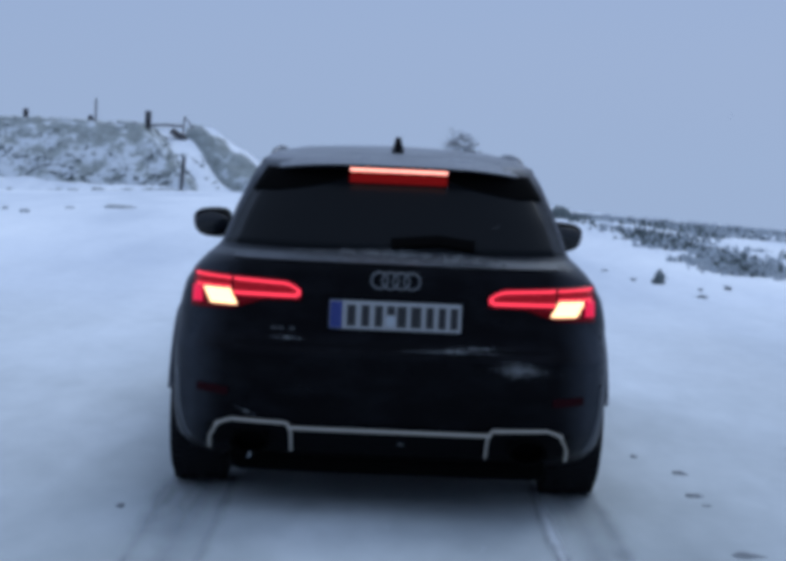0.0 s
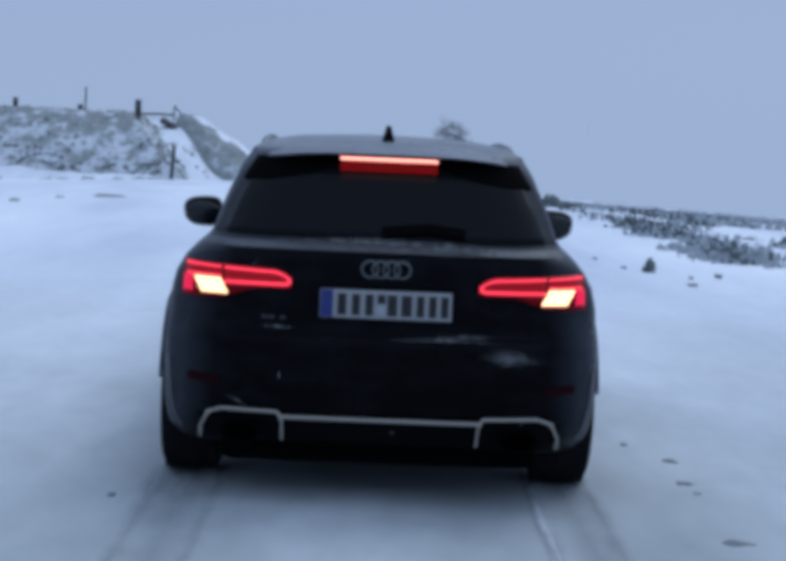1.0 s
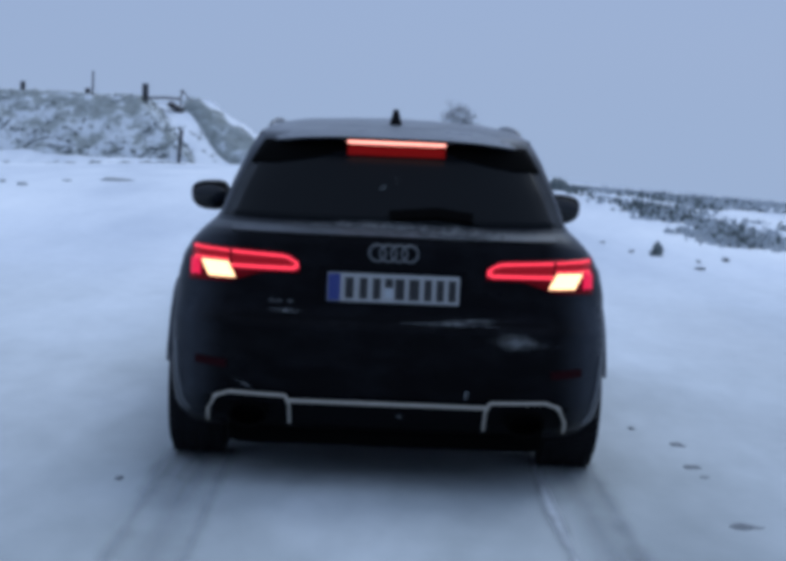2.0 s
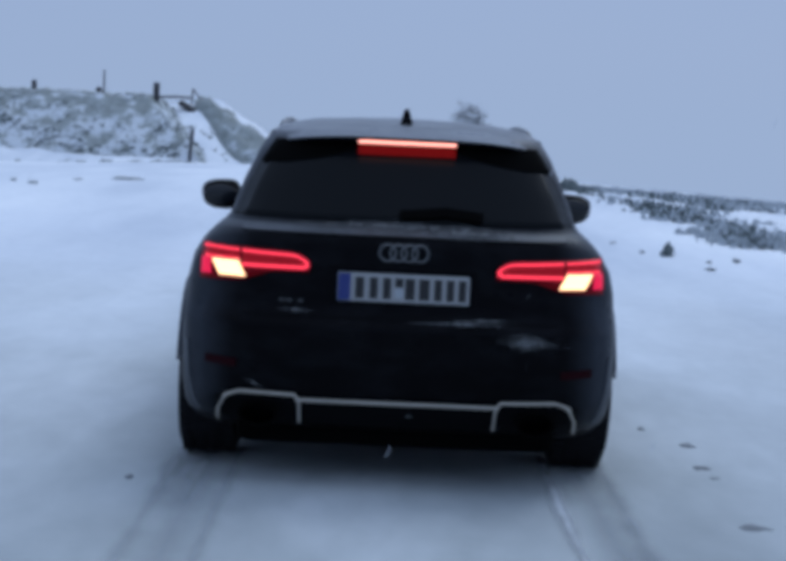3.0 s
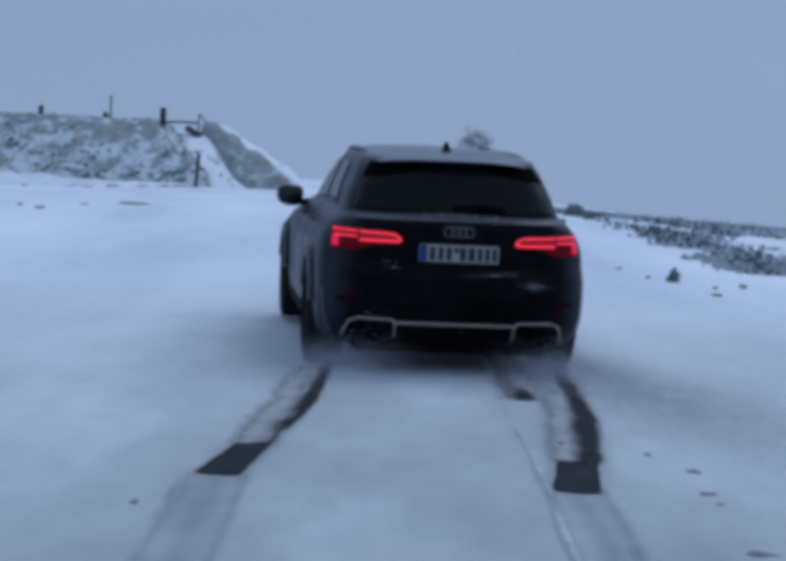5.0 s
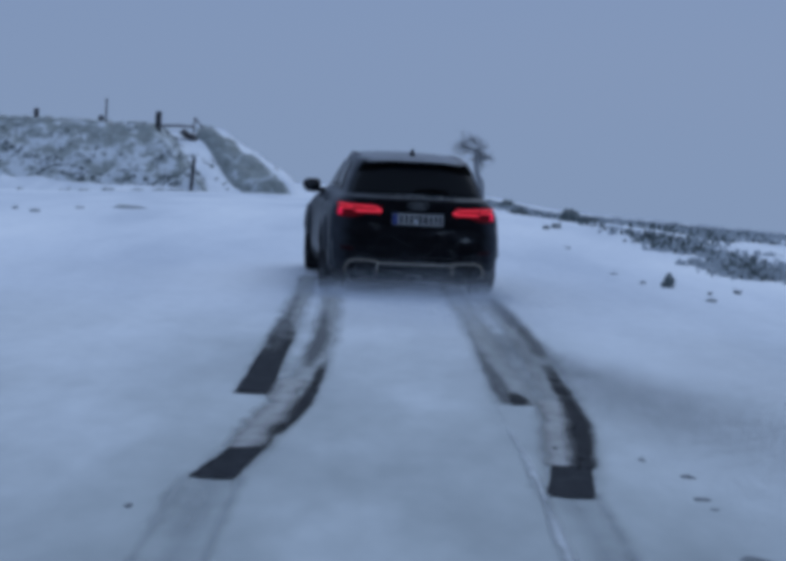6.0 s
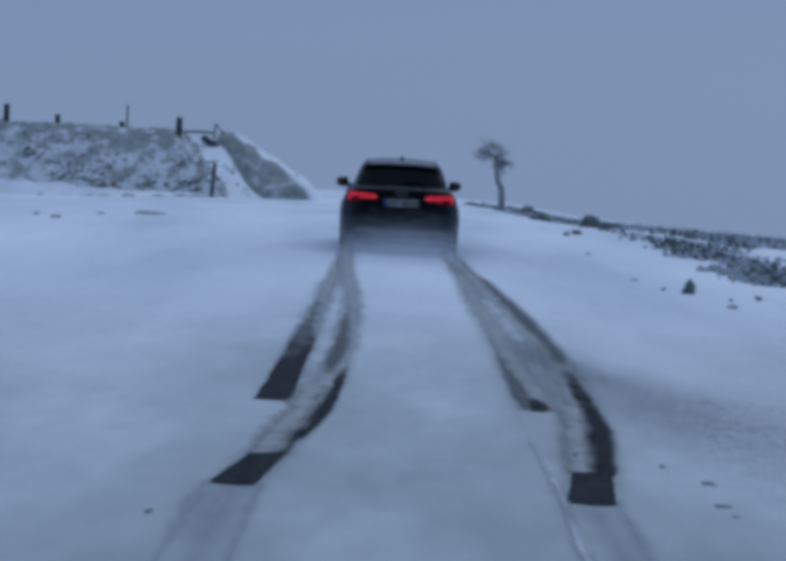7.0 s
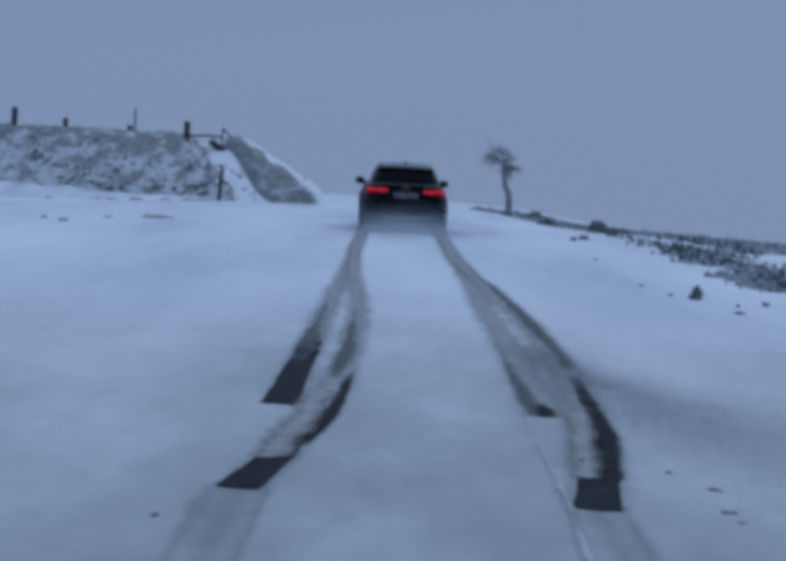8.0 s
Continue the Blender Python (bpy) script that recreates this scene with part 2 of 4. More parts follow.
BANK_SCRUB = Nodes("bank_scrub", (0.19, 0.215, 0.215), 0.95).mat
SCRUB = Nodes("scrub", (0.125, 0.15, 0.15), 0.95).mat
TUSSOCK = Nodes("dead_grass", (0.21, 0.235, 0.225), 0.95).mat
FROST = Nodes("frosted_scrub", (0.42, 0.455, 0.48), 0.95).mat
EARTH = Nodes("frozen_earth", (0.34, 0.365, 0.375), 0.95).mat


# ---- mesh helpers ----
def mesh_of(name, verts, faces, mat, smooth=True):
    me = bpy.data.meshes.new(name)
    me.from_pydata(verts, [], faces)
    me.materials.append(mat)
    if smooth:
        me.polygons.foreach_set("use_smooth", [True] * len(me.polygons))
    me.update()
    return me


def part(name, data, parent, label=""):
    """Links a mesh, or a bmesh with its material, as one object under a thing or a part."""
    ob = new(name, data)
    ob.parent = parent
    if label:
        tagged(ob, label)
    return ob


def bm_mesh(name, bm, mat, smooth=False):
    bmesh.ops.recalc_face_normals(bm, faces=bm.faces)
    me = bpy.data.meshes.new(name)
    bm.to_mesh(me)
    bm.free()
    me.materials.append(mat)
    if smooth:
        me.polygons.foreach_set("use_smooth", [True] * len(me.polygons))
    return me


def box_bm(size, centre=(0, 0, 0), bevel=0.0, bm=None):
    b = bmesh.new()
    bmesh.ops.create_cube(b, size=1, matrix=Matrix.Translation(centre) @ Matrix.Diagonal((*size, 1)))
    if bevel:
        bmesh.ops.bevel(b, geom=b.edges[:], offset=bevel, segments=2, affect="EDGES", profile=0.6)
    return b


def tube(path, radii, sides=8):
    """Vertices and faces of a closed tube along a path."""
    verts, faces = [], []
    pts = [Vector(p) for p in path]
    for i, p in enumerate(pts):
        d = (pts[min(i + 1, len(pts) - 1)] - pts[max(i - 1, 0)]).normalized()
        a = d.cross(Vector((0.31, 0.87, 0.38))).normalized()
        b = d.cross(a)
        r = radii[i] if isinstance(radii, (list, tuple)) else radii
        for k in range(sides):
            w = 2 * math.pi * k / sides
            verts.append(p + r * (math.cos(w) * a + math.sin(w) * b))
    for i in range(len(pts) - 1):
        for k in range(sides):
            k2 = (k + 1) % sides
            faces.append((i * sides + k, i * sides + k2, (i + 1) * sides + k2, (i + 1) * sides + k))
    faces.append(tuple(range(sides))[::-1])
    faces.append(tuple((len(pts) - 1) * sides + k for k in range(sides)))
    return verts, faces


def solid(grid, thick):
    """A closed sheet from a grid of (point, outward normal)."""
    n, m = len(grid), len(grid[0])
    verts = [p for row in grid for p, _ in row] + [p - thick * q for row in grid for p, q in row]
    o = n * m
    faces = []
    for i in range(n - 1):
        for j in range(m - 1):
            a, b, c, d = i * m + j, i * m + j + 1, (i + 1) * m + j + 1, (i + 1) * m + j
            faces += [(a, b, c, d), (o + d, o + c, o + b, o + a)]
    rim = [j for j in range(m)] + [i * m + m - 1 for i in range(1, n)] + [(n - 1) * m + j for j in range(m - 2, -1, -1)] + [i * m for i in range(n - 2, 0, -1)]
    for k, a in enumerate(rim):
        b = rim[(k + 1) % len(rim)]
        faces.append((b, a, o + a, o + b))
    return verts, faces


# ---- ground ----
def ground_z(x, y):
    """Road plane that eases down beyond the crest, with the land falling away at both sides."""
    z = -0.0033 * max(0.0, min(y, 40) - 9)
    if y > 40:
        z -= 0.0215 * (y - 40) * min(1.0, (y - 40) / 25 * 0.5 + 0.5)
    if x > 5.0:
        z -= 0.043 * (x - 5.0)
    if x > 2.0 and y > 40:
        t = max(0.0, min(1.0, (x / y - 0.065) / 0.035))
        z -= 0.0048 * (y - 40) * t * t * (3 - 2 * t)
    if x < -9.0 and y > 40:
        z -= 0.05 * (-9.0 - max(x, -40.0)) * min(1.0, (y - 40) / 50)
    return z


def relief(x, y):
    r = 0.02 * noise.noise(Vector((x * 0.7, y * 0.35, 0))) + 0.008 * noise.noise(Vector((x * 2.6, y * 1.3, 7)))
    if y < 9:
        for c in (-0.614, 0.916):
            d = abs(x - c)
            if d < 0.2:
                r -= 0.006 * (1 + math.cos(math.pi * d / 0.2))
    return r


def axis(spans):
    out = []
    for a, b, step in spans:
        n = max(1, round((b - a) / step))
        out += [a + (b - a) * i / n for i in range(n)]
    return out + [spans[-1][1]]


gx = axis([(-2500, -400, 350), (-400, -60, 40), (-60, -12, 3), (-12, -2.5, 0.5), (-2.5, 3, 0.06), (3, 8, 0.25), (8, 60, 2), (60, 400, 35), (400, 2500, 350)])
gy = axis([(-300, -20, 40), (-20, 3, 1.5), (3, 14, 0.09), (14, 45, 0.4), (45, 140, 2), (140, 500, 30), (500, 4500, 400)])
gv = [(x, y, ground_z(x, y) + (relief(x, y) if -14 < x < 14 and 2 < y < 120 else 0)) for y in gy for x in gx]
nx = len(gx)
gf = [(j * nx + i, j * nx + i + 1, (j + 1) * nx + i + 1, (j + 1) * nx + i) for j in range(len(gy) - 1) for i in range(nx - 1)]
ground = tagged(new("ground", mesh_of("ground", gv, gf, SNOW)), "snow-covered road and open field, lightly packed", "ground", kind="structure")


# ---- tyre trails ----
def strip(points, widths, lift, mat, name, ragged=0.0, seed=1):
    """A thin ribbon on the snow along points, with uneven edges."""
    rnd = random.Random(seed)
    verts, faces = [], []
    k = len(points)
    for i, (x, y) in enumerate(points):
        x0, y0 = points[max(0, i - 1)]
        x1, y1 = points[min(k - 1, i + 1)]
        d = Vector((x1 - x0, y1 - y0)).normalized()
        w = widths[i]
        for s in (-1.0, -0.6, -0.2, 0.2, 0.6, 1.0):
            e = w / 2 * s + (rnd.uniform(-ragged, ragged) if abs(s) == 1 else 0)
            px, py = x + d.y * e, y - d.x * e
            verts.append((px, py, ground_z(px, py) + relief(px, py) + lift - (0.001 if abs(s) == 1 else 0)))
        if i:
            for j in range(5):
                a = (i - 1) * 6 + j
                faces.append((a, a + 1, a + 7, a + 6))
    me = mesh_of(name, verts, faces, mat)
    layer = me.uv_layers.new(name="across_along")
    for loop in me.loops:
        r, c = divmod(loop.vertex_index, 6)
        layer.data[loop.index].uv = ((0.0, 0.2, 0.4, 0.6, 0.8, 1.0)[c], r / (k - 1))
    return new(name, me)


def wheel_path(side, axle, t0, t1, n):
    out = []
    for i in range(n):
        x, y, h = car_at(t0 + (t1 - t0) * i / (n - 1))
        c, s = math.cos(radians(h)), math.sin(radians(h))
        out.append((x + c * side - s * axle, y + s * side + c * axle))
    return out


def cut(points, widths, lift, mat, name, parent, times, ragged=0.0, seed=1, pieces=12, late=0.0):
    """A ribbon in short lengths, each with the moment at which its wheel has passed."""
    whole = strip(points, widths, lift, mat, name, ragged, seed)
    me = whole.data
    bpy.data.objects.remove(whole)
    k = len(points)
    verts = [tuple(v.co) for v in me.vertices]
    out = []
    for p in range(pieces):
        a, b = (k - 1) * p // pieces, (k - 1) * (p + 1) // pieces
        if b <= a:
            continue
        rows = b - a + 1
        bit = mesh_of(name, verts[a * 6:(b + 1) * 6], [(r * 6 + c, r * 6 + c + 1, r * 6 + c + 7, r * 6 + c + 6) for r in range(rows - 1) for c in range(5)], mat)
        layer = bit.uv_layers.new(name="across_along")
        for loop in bit.loops:
            r, c = divmod(loop.vertex_index, 6)
            layer.data[loop.index].uv = (c / 5, (a + r) / (k - 1))
        ob = new(name, bit)
        ob.parent = parent
        t = times[0] + (times[1] - times[0]) * p / pieces
        out.append((ob, min(7.6, max(t, late))))
    bpy.data.meshes.remove(me)
    return out


def build_trails():
    pieces = []
    trails = tagged(new("tyre_trail"), "grey tyre trails worn into the snow on the road", "tyre trail", kind="structure")
    for side in (-0.765, 0.765):
        for axle in (0.0, 2.63):
            pts = wheel_path(side, axle, 3.3, 8.0, 241)
            late = 4.9 if axle and side < 0 else 0.0
            pieces += cut(pts, [0.40 if side > 0 else 0.34] * len(pts), 0.004 if axle else 0.006, SLUSH, "trail", trails, (3.3, 8.0), 0.0, int(side * 10 + axle * 3) + 20, 24, late)
        pts = [(0.151 + side, y) for y in np.arange(-6, 7.9, 0.1)]
        ob = strip(pts, [0.36] * len(pts), 0.003, FAINT_TRACK, "trail", 0.0, 3)
        ob.parent = trails
        for groove, w in (((-0.12, 0.10), (0.12, 0.09)) if side < 0 else ((-0.13, 0.07), (0.10, 0.10))):
            ob = strip([(x + groove + 0.012 * math.sin(y * 0.9), y) for x, y in pts], [w] * len(pts), 0.006, OLD_TRACK if side > 0 else FAINT_TRACK, "trail", 0.0, 5)
            ob.parent = trails
    # a low ridge of loose snow pushed up beside the track
    pts = [(0.782 + 0.012 * math.sin(1.7 * y), y) for y in np.arange(3.0, 10.6, 0.1)]
    ob = strip(pts, [0.07] * len(pts), 0.010, RIDGE, "snow_ridge", 0.004, 10)
    ob.parent = trails
    # bare asphalt where the spinning wheels dug through: side, axle, from, to, width, shift, material
    for side, axle, t0, t1, w, sh, mat in ((-0.765, 0.0, 3.3, 4.42, 0.215, 0.0, ASPHALT), (0.765, 0.0, 3.3, 4.40, 0.215, 0.0, ASPHALT), (-0.765, 2.63, 3.3, 4.85, 0.22, -0.01, ASPHALT),
                                           (0.765, 2.63, 3.3, 3.85, 0.15, -0.02, ASPHALT_THIN), (-0.765, 0.0, 4.14, 4.98, 0.12, 0.085, ASPHALT_THIN), (0.765, 2.63, 3.4, 4.9, 0.16, -0.09, SCRAPED), (0.765, 0.0, 3.85, 5.0, 0.20, 0.055, ASPHALT_THIN),
                                           (0.765, 0.0, 5.1, 6.8, 0.24, 0.07, SCRAPED), (-0.765, 2.63, 4.4, 5.5, 0.24, -0.03, SCRAPED), (-0.765, 0.0, 4.9, 5.8, 0.18, -0.02, SCRAPED)):
        k = 41
        pts = [(x + sh, y) for x, y in wheel_path(side, axle, t0, t1, k)]
        if t0 == 3.3 and axle == 0 and side > 0:
            pts = [(pts[0][0], pts[0][1] - 0.09)] + pts[:-1]
        pieces += cut(pts, [w] * k, 0.009, mat, "bare_patch", trails, (t0, t1), 0.003, int(t1 * 100), 5, 4.9 if axle and side < 0 else 0.0)
    # snow blown back over part of the bare asphalt
    for side, t0, t1, w, sh in ((-0.765, 4.02, 4.75, 0.25, -0.035), (0.765, 3.93, 4.60, 0.20, -0.06)):
        pts = [(x + sh, y) for x, y in wheel_path(side, 0.0, t0, t1, 41)]
        pieces += cut(pts, [w] * 41, 0.013, BLOWN, "blown_snow", trails, (4.42, 4.5), 0.006, 77, 4)
    return pieces


TRAIL_PIECES = build_trails()


# ---- the car ----
Z_W = ([0.20, 0.28, 0.40, 0.60, 0.78, 0.86, 0.93, 0.98, 1.02, 1.15, 1.29, 1.355, 1.39, 1.412, 1.423, 1.427],
       [0.80, 0.842, 0.856, 0.858, 0.848, 0.830, 0.79, 0.738, 0.695, 0.655, 0.595, 0.555, 0.50, 0.38, 0.18, 0.01])
Z_R = ([0.20, 0.26, 0.35, 0.50, 0.625, 0.658, 0.70, 0.85, 0.95, 0.985, 1.005, 1.31, 1.355, 1.39, 1.412, 1.423, 1.427],
       [-0.60, -0.72, -0.79, -0.82, -0.82, -0.80, -0.782, -0.78, -0.765, -0.74, -0.67, -0.41, -0.36, -0.22, 0.10, 0.60, 0.99])
Z_F = ([0.20, 0.30, 0.60, 0.70, 0.78, 0.86, 0.93, 0.98, 1.02, 1.20, 1.355, 1.39, 1.412, 1.427],
       [3.35, 3.48, 3.50, 3.44, 3.25, 2.85, 2.45, 2.25, 2.12, 1.72, 1.36, 1.25, 1.12, 1.01])
Z_D = ([0.2, 0.6, 0.9, 1.02, 1.36, 1.40, 1.427], [0.38, 0.40, 0.44, 0.36, 0.30, 0.2, 0.01])
Z_DF = ([0.2, 0.7, 0.9, 1.02, 1.36, 1.40, 1.427], [0.75, 0.8, 0.6, 0.5, 0.35, 0.2, 0.01])


def along(table, z):
    return float(np.interp(z, *table))


def rear_y(x, z):
    t = min(1.0, abs(x) / along(Z_W, z))
    return along(Z_R, z) + along(Z_D, z) * (1 - (1 - t ** 4) ** (1 / 3))


def side_x(y, z):
    w, a, b = along(Z_W, z), along(Z_R, z), along(Z_F, z)
    d, df = along(Z_D, z), along(Z_DF, z)
    if y < a + d:
        s = max(0.0, min(1.0, 1 - (y - a) / d))
        return w * (1 - s ** 3) ** 0.25
    if y > b - df:
        s = max(0.0, min(1.0, 1 - (b - y) / df))
        return w * (1 - s ** 3) ** 0.25
    return w


def rear_point(x, z, off):
    e = 0.004
    p = Vector((x, rear_y(x, z), z))
    u = Vector((2 * e, rear_y(x + e, z) - rear_y(x - e, z), 0))
    v = Vector((0, rear_y(x, z + e) - rear_y(x, z - e), 2 * e))
    n = u.cross(v).normalized()
    return p + off * n, n


def side_point(side, y, z, off):
    e = 0.01
    p = Vector((side_x(y, z), y, z))
    u = Vector((side_x(y + e, z) - side_x(y - e, z), 2 * e, 0))
    v = Vector((side_x(y, z + e) - side_x(y, z - e), 0, 2 * e))
    n = u.cross(v).normalized()
    p = p + off * n
    return Vector((side * p.x, p.y, p.z)), Vector((side * n.x, n.y, n.z))


def rear_panel(name, left, right, z0, z1, n, m, off, thick, mat):
    """A sheet that hugs the tail between two side lines x(z)."""
    grid = []
    for i in range(n + 1):
        z = z0 + (z1 - z0) * i / n
        a, b = left(z), right(z)
        grid.append([rear_point(a + (b - a) * j / m, z, off) for j in range(m + 1)])
    return mesh_of(name, *solid(grid, thick), mat)


def rear_ribbon(name, pts, width, off, thick, mat, steps=10, taper=None):
    """A raised band along a line of (x, z) on the tail."""
    line = []
    for (a, b), (c, d) in zip(pts, pts[1:]):
        line += [(a + (c - a) * i / steps, b + (d - b) * i / steps) for i in range(steps)]
    line.append(pts[-1])
    g0, g1 = [], []
    for i, (x, z) in enumerate(line):
        xa, za = line[max(0, i - 1)]
        xb, zb = line[min(len(line) - 1, i + 1)]
        d = Vector((xb - xa, zb - za)).normalized()
        w = width if taper is None else width * (taper[0] + (taper[1] - taper[0]) * i / (len(line) - 1))
        g0.append(rear_point(x - d.y * w / 2, z + d.x * w / 2, off))
        g1.append(rear_point(x + d.y * w / 2, z - d.x * w / 2, off))
    return mesh_of(name, *solid([g0, g1], thick), mat, smooth=False)


def body_mesh():
    zs = sorted(set([0.20 + 0.03 * i for i in range(40)] + [0.625, 0.645, 0.985, 1.005, 1.355, 1.39, 1.405, 1.412, 1.418, 1.423, 1.427]))
    zs = [z for z in zs if z <= 1.4271]
    ts = [0, 0.12, 0.24, 0.36, 0.48, 0.6, 0.7, 0.79, 0.86, 0.92, 0.96, 0.985, 1.0]
    ns = 64
    verts, faces = [], []
    for z in zs:
        w, a, b, d, df = (along(k, z) for k in (Z_W, Z_R, Z_F, Z_D, Z_DF))
        half = [(w * t, rear_y(w * t, z)) for t in ts]
        y0, y1 = a + d, b - df
        half += [(w, y0 + (y1 - y0) * i / ns) for i in range(1, ns)]
        half += [(w * t, b - df * (1 - (1 - t ** 4) ** (1 / 3))) for t in ts[::-1]]
        ring = half + [(-x, y) for x, y in half[::-1][1:-1]]
        verts += [(x, y, z) for x, y in ring]
    k = len(ring)
    for i in range(len(zs) - 1):
        for j in range(k):
            j2 = (j + 1) % k
            f = (i * k + j, i * k + j2, (i + 1) * k + j2, (i + 1) * k + j)
            c = sum((Vector(verts[v]) for v in f), Vector()) / 4
            if abs(c.x) > 0.6 and min(math.hypot(c.y, c.z - 0.33), math.hypot(c.y - 2.63, c.z - 0.33)) < 0.375:
                continue
            faces.append(f)
    faces.append(tuple(range(k))[::-1])
    faces.append(tuple((len(zs) - 1) * k + j for j in range(k)))
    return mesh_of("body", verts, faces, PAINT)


def arch_mesh(side, yc, out):
    """A flared lip round a wheel opening."""
    verts, faces = [], []
    n = 28
    for i in range(n + 1):
        w = radians(20 + 146 * i / n)
        cy, cz = math.cos(w), math.sin(w)
        for r, x in ((0.365, 0.80), (0.365, out), (0.40, out - 0.004), (0.47, side_x(yc + 0.46 * cy, max(0.22, 0.33 + 0.46 * cz)) - 0.004), (0.44, 0.78)):
            verts.append((side * x, yc + r * cy, 0.33 + r * cz))
        if i:
            for j in range(5):
                a, b = (i - 1) * 5 + j, (i - 1) * 5 + (j + 1) % 5
                faces.append((a, b, b + 5, a + 5))
    faces += [(0, 1, 2, 3, 4), tuple(n * 5 + j for j in (4, 3, 2, 1, 0))]
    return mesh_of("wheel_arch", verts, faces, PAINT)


def ring_mesh(name, profile, mat, n=40):
    """A lathed ring about the x axis from (x, r) profile points, closed."""
    verts, faces, k = [], [], len(profile)
    for i in range(n):
        w = 2 * math.pi * i / n
        verts += [(x, r * math.cos(w), r * math.sin(w)) for x, r in profile]
        for j in range(k):
            a, b = i * k + j, i * k + (j + 1) % k
            c, d = ((i + 1) % n) * k + (j + 1) % k, ((i + 1) % n) * k + j
            faces.append((a, b, c, d))
    return mesh_of(name, verts, faces, mat)


def build_wheel(car, side, yc):
    hub = part("wheel", ring_mesh("hub", [(-0.06, 0.02), (-0.06, 0.09), (0.05, 0.09), (0.06, 0.02)], RIM, 20), car)
    hub.location = (side * 0.765, yc, 0.325)
    part("tyre", ring_mesh("tyre", [(-0.085, 0.235), (-0.117, 0.26), (-0.119, 0.29), (-0.105, 0.318), (-0.06, 0.325), (0, 0.326),
                                    (0.06, 0.325), (0.105, 0.318), (0.119, 0.29), (0.117, 0.26), (0.085, 0.235)], RUBBER, 48), hub, "black winter tyre dusted with snow")
    part("rim", ring_mesh("rim", [(-0.09, 0.236), (-0.09, 0.215), (0.09, 0.215), (0.09, 0.236)], RIM, 48), hub, "dark alloy rim")
    b = box_bm((0.03, 0.035, 0.16), (side * 0.055, 0, 0.145), 0.006)
    me = bm_mesh("spoke", b, RIM)
    for i in range(10):
        s = part("spoke", me, hub)
        s.matrix_local = pose(0, 0, 0, 36 * i)
    # tread blocks round the tyre
    v, f = [], []
    for i in range(60):
        for x0 in (-0.085, -0.03, 0.03, 0.085):
            m = pose(0, 0, 0, 6 * i + (3 if x0 in (-0.03, 0.085) else 0))
            o = len(v)
            v += [m @ Vector((x0 + dx, dy, 0.324 + dz)) for dz in (-0.006, 0.006) for dx, dy in ((-0.02, -0.012), (0.02, -0.008), (0.02, 0.012), (-0.02, 0.008))]
            f += [tuple(o + q for q in r) for r in ((0, 3, 2, 1), (4, 5, 6, 7), (0, 1, 5, 4), (1, 2, 6, 5), (2, 3, 7, 6), (3, 0, 4, 7))]
    t = part("tread", mesh_of("tread", v, f, RUBBER, False), hub)
    tagged(t, kind="stuff")
    return hub


def build_tail_light(car, s):
    x_in, x_out = 0.355, 0.775
    slope = lambda x: (x - x_in) / (x_out - x_in)
    top = lambda x: 0.903 + 0.016 * slope(x) - 0.030 * max(0.0, 1 - (x - x_in) / 0.07) ** 2

    def cell(x0, x1, za, zb, off, thick, mat, name, nn=8, shear=0.0):
        grid = []
        for i in range(5):
            row = []
            for j in range(nn + 1):
                x = x0 + (x1 - x0) * j / nn
                lo, hi = za(x), zb(x)
                row.append(rear_point(s * (x - shear * (1 - i / 4)), lo + (hi - lo) * i / 4, off))
            grid.append(row if s > 0 else row[::-1])
        return mesh_of(name, *solid(grid, thick), mat)

    low = lambda x: 0.832 - 0.037 * max(0.0, min(1.0, (x - 0.50) / 0.12)) - 0.012 * slope(x)
    light = part("tail_light", cell(x_in, x_out, low, top, 0.008, 0.02, LENS, "tail_light", 16), car, "glowing red tail light with a bright outline")
    strip_of = lambda x0, x1, za, zb, k=8: part("light_strip", cell(x0, x1, za, zb, 0.014, 0.006, RED_GLOW, "light_strip", k), light)
    strip_of(x_in + 0.012, 0.610, lambda x: top(x) - 0.021, lambda x: top(x) - 0.009, 12)
    strip_of(0.622, 0.758, lambda x: top(x) - 0.020, lambda x: top(x) - 0.009, 6)
    strip_of(x_in + 0.018, 0.610, lambda x: 0.840, lambda x: 0.853, 12)
    strip_of(0.622, 0.755, lambda x: 0.862, lambda x: 0.870, 6)
    strip_of(x_in + 0.003, x_in + 0.018, lambda x: 0.842 + 0.4 * (x_in + 0.018 - x), lambda x: top(x) - 0.009, 3)
    part("light_end", cell(0.732, 0.766, lambda x: 0.802, lambda x: 0.860, 0.013, 0.006, RED_END, "light_end", 3), light)
    part("light_field", cell(x_in + 0.02, 0.61, lambda x: 0.855, lambda x: top(x) - 0.023, 0.012, 0.004, RED_SOFT, "light_field", 10), light)
    part("light_field", cell(0.622, 0.757, lambda x: 0.872, lambda x: top(x) - 0.022, 0.012, 0.004, RED_SOFT, "light_field", 6), light)
    lamp = part("brake_lamp", cell(0.625, 0.722, lambda x: 0.802, lambda x: 0.858, 0.018, 0.012, BRAKE_GLOW, "brake_lamp", 6, 0.03), light, "amber-white brake lamp block")
    return lamp


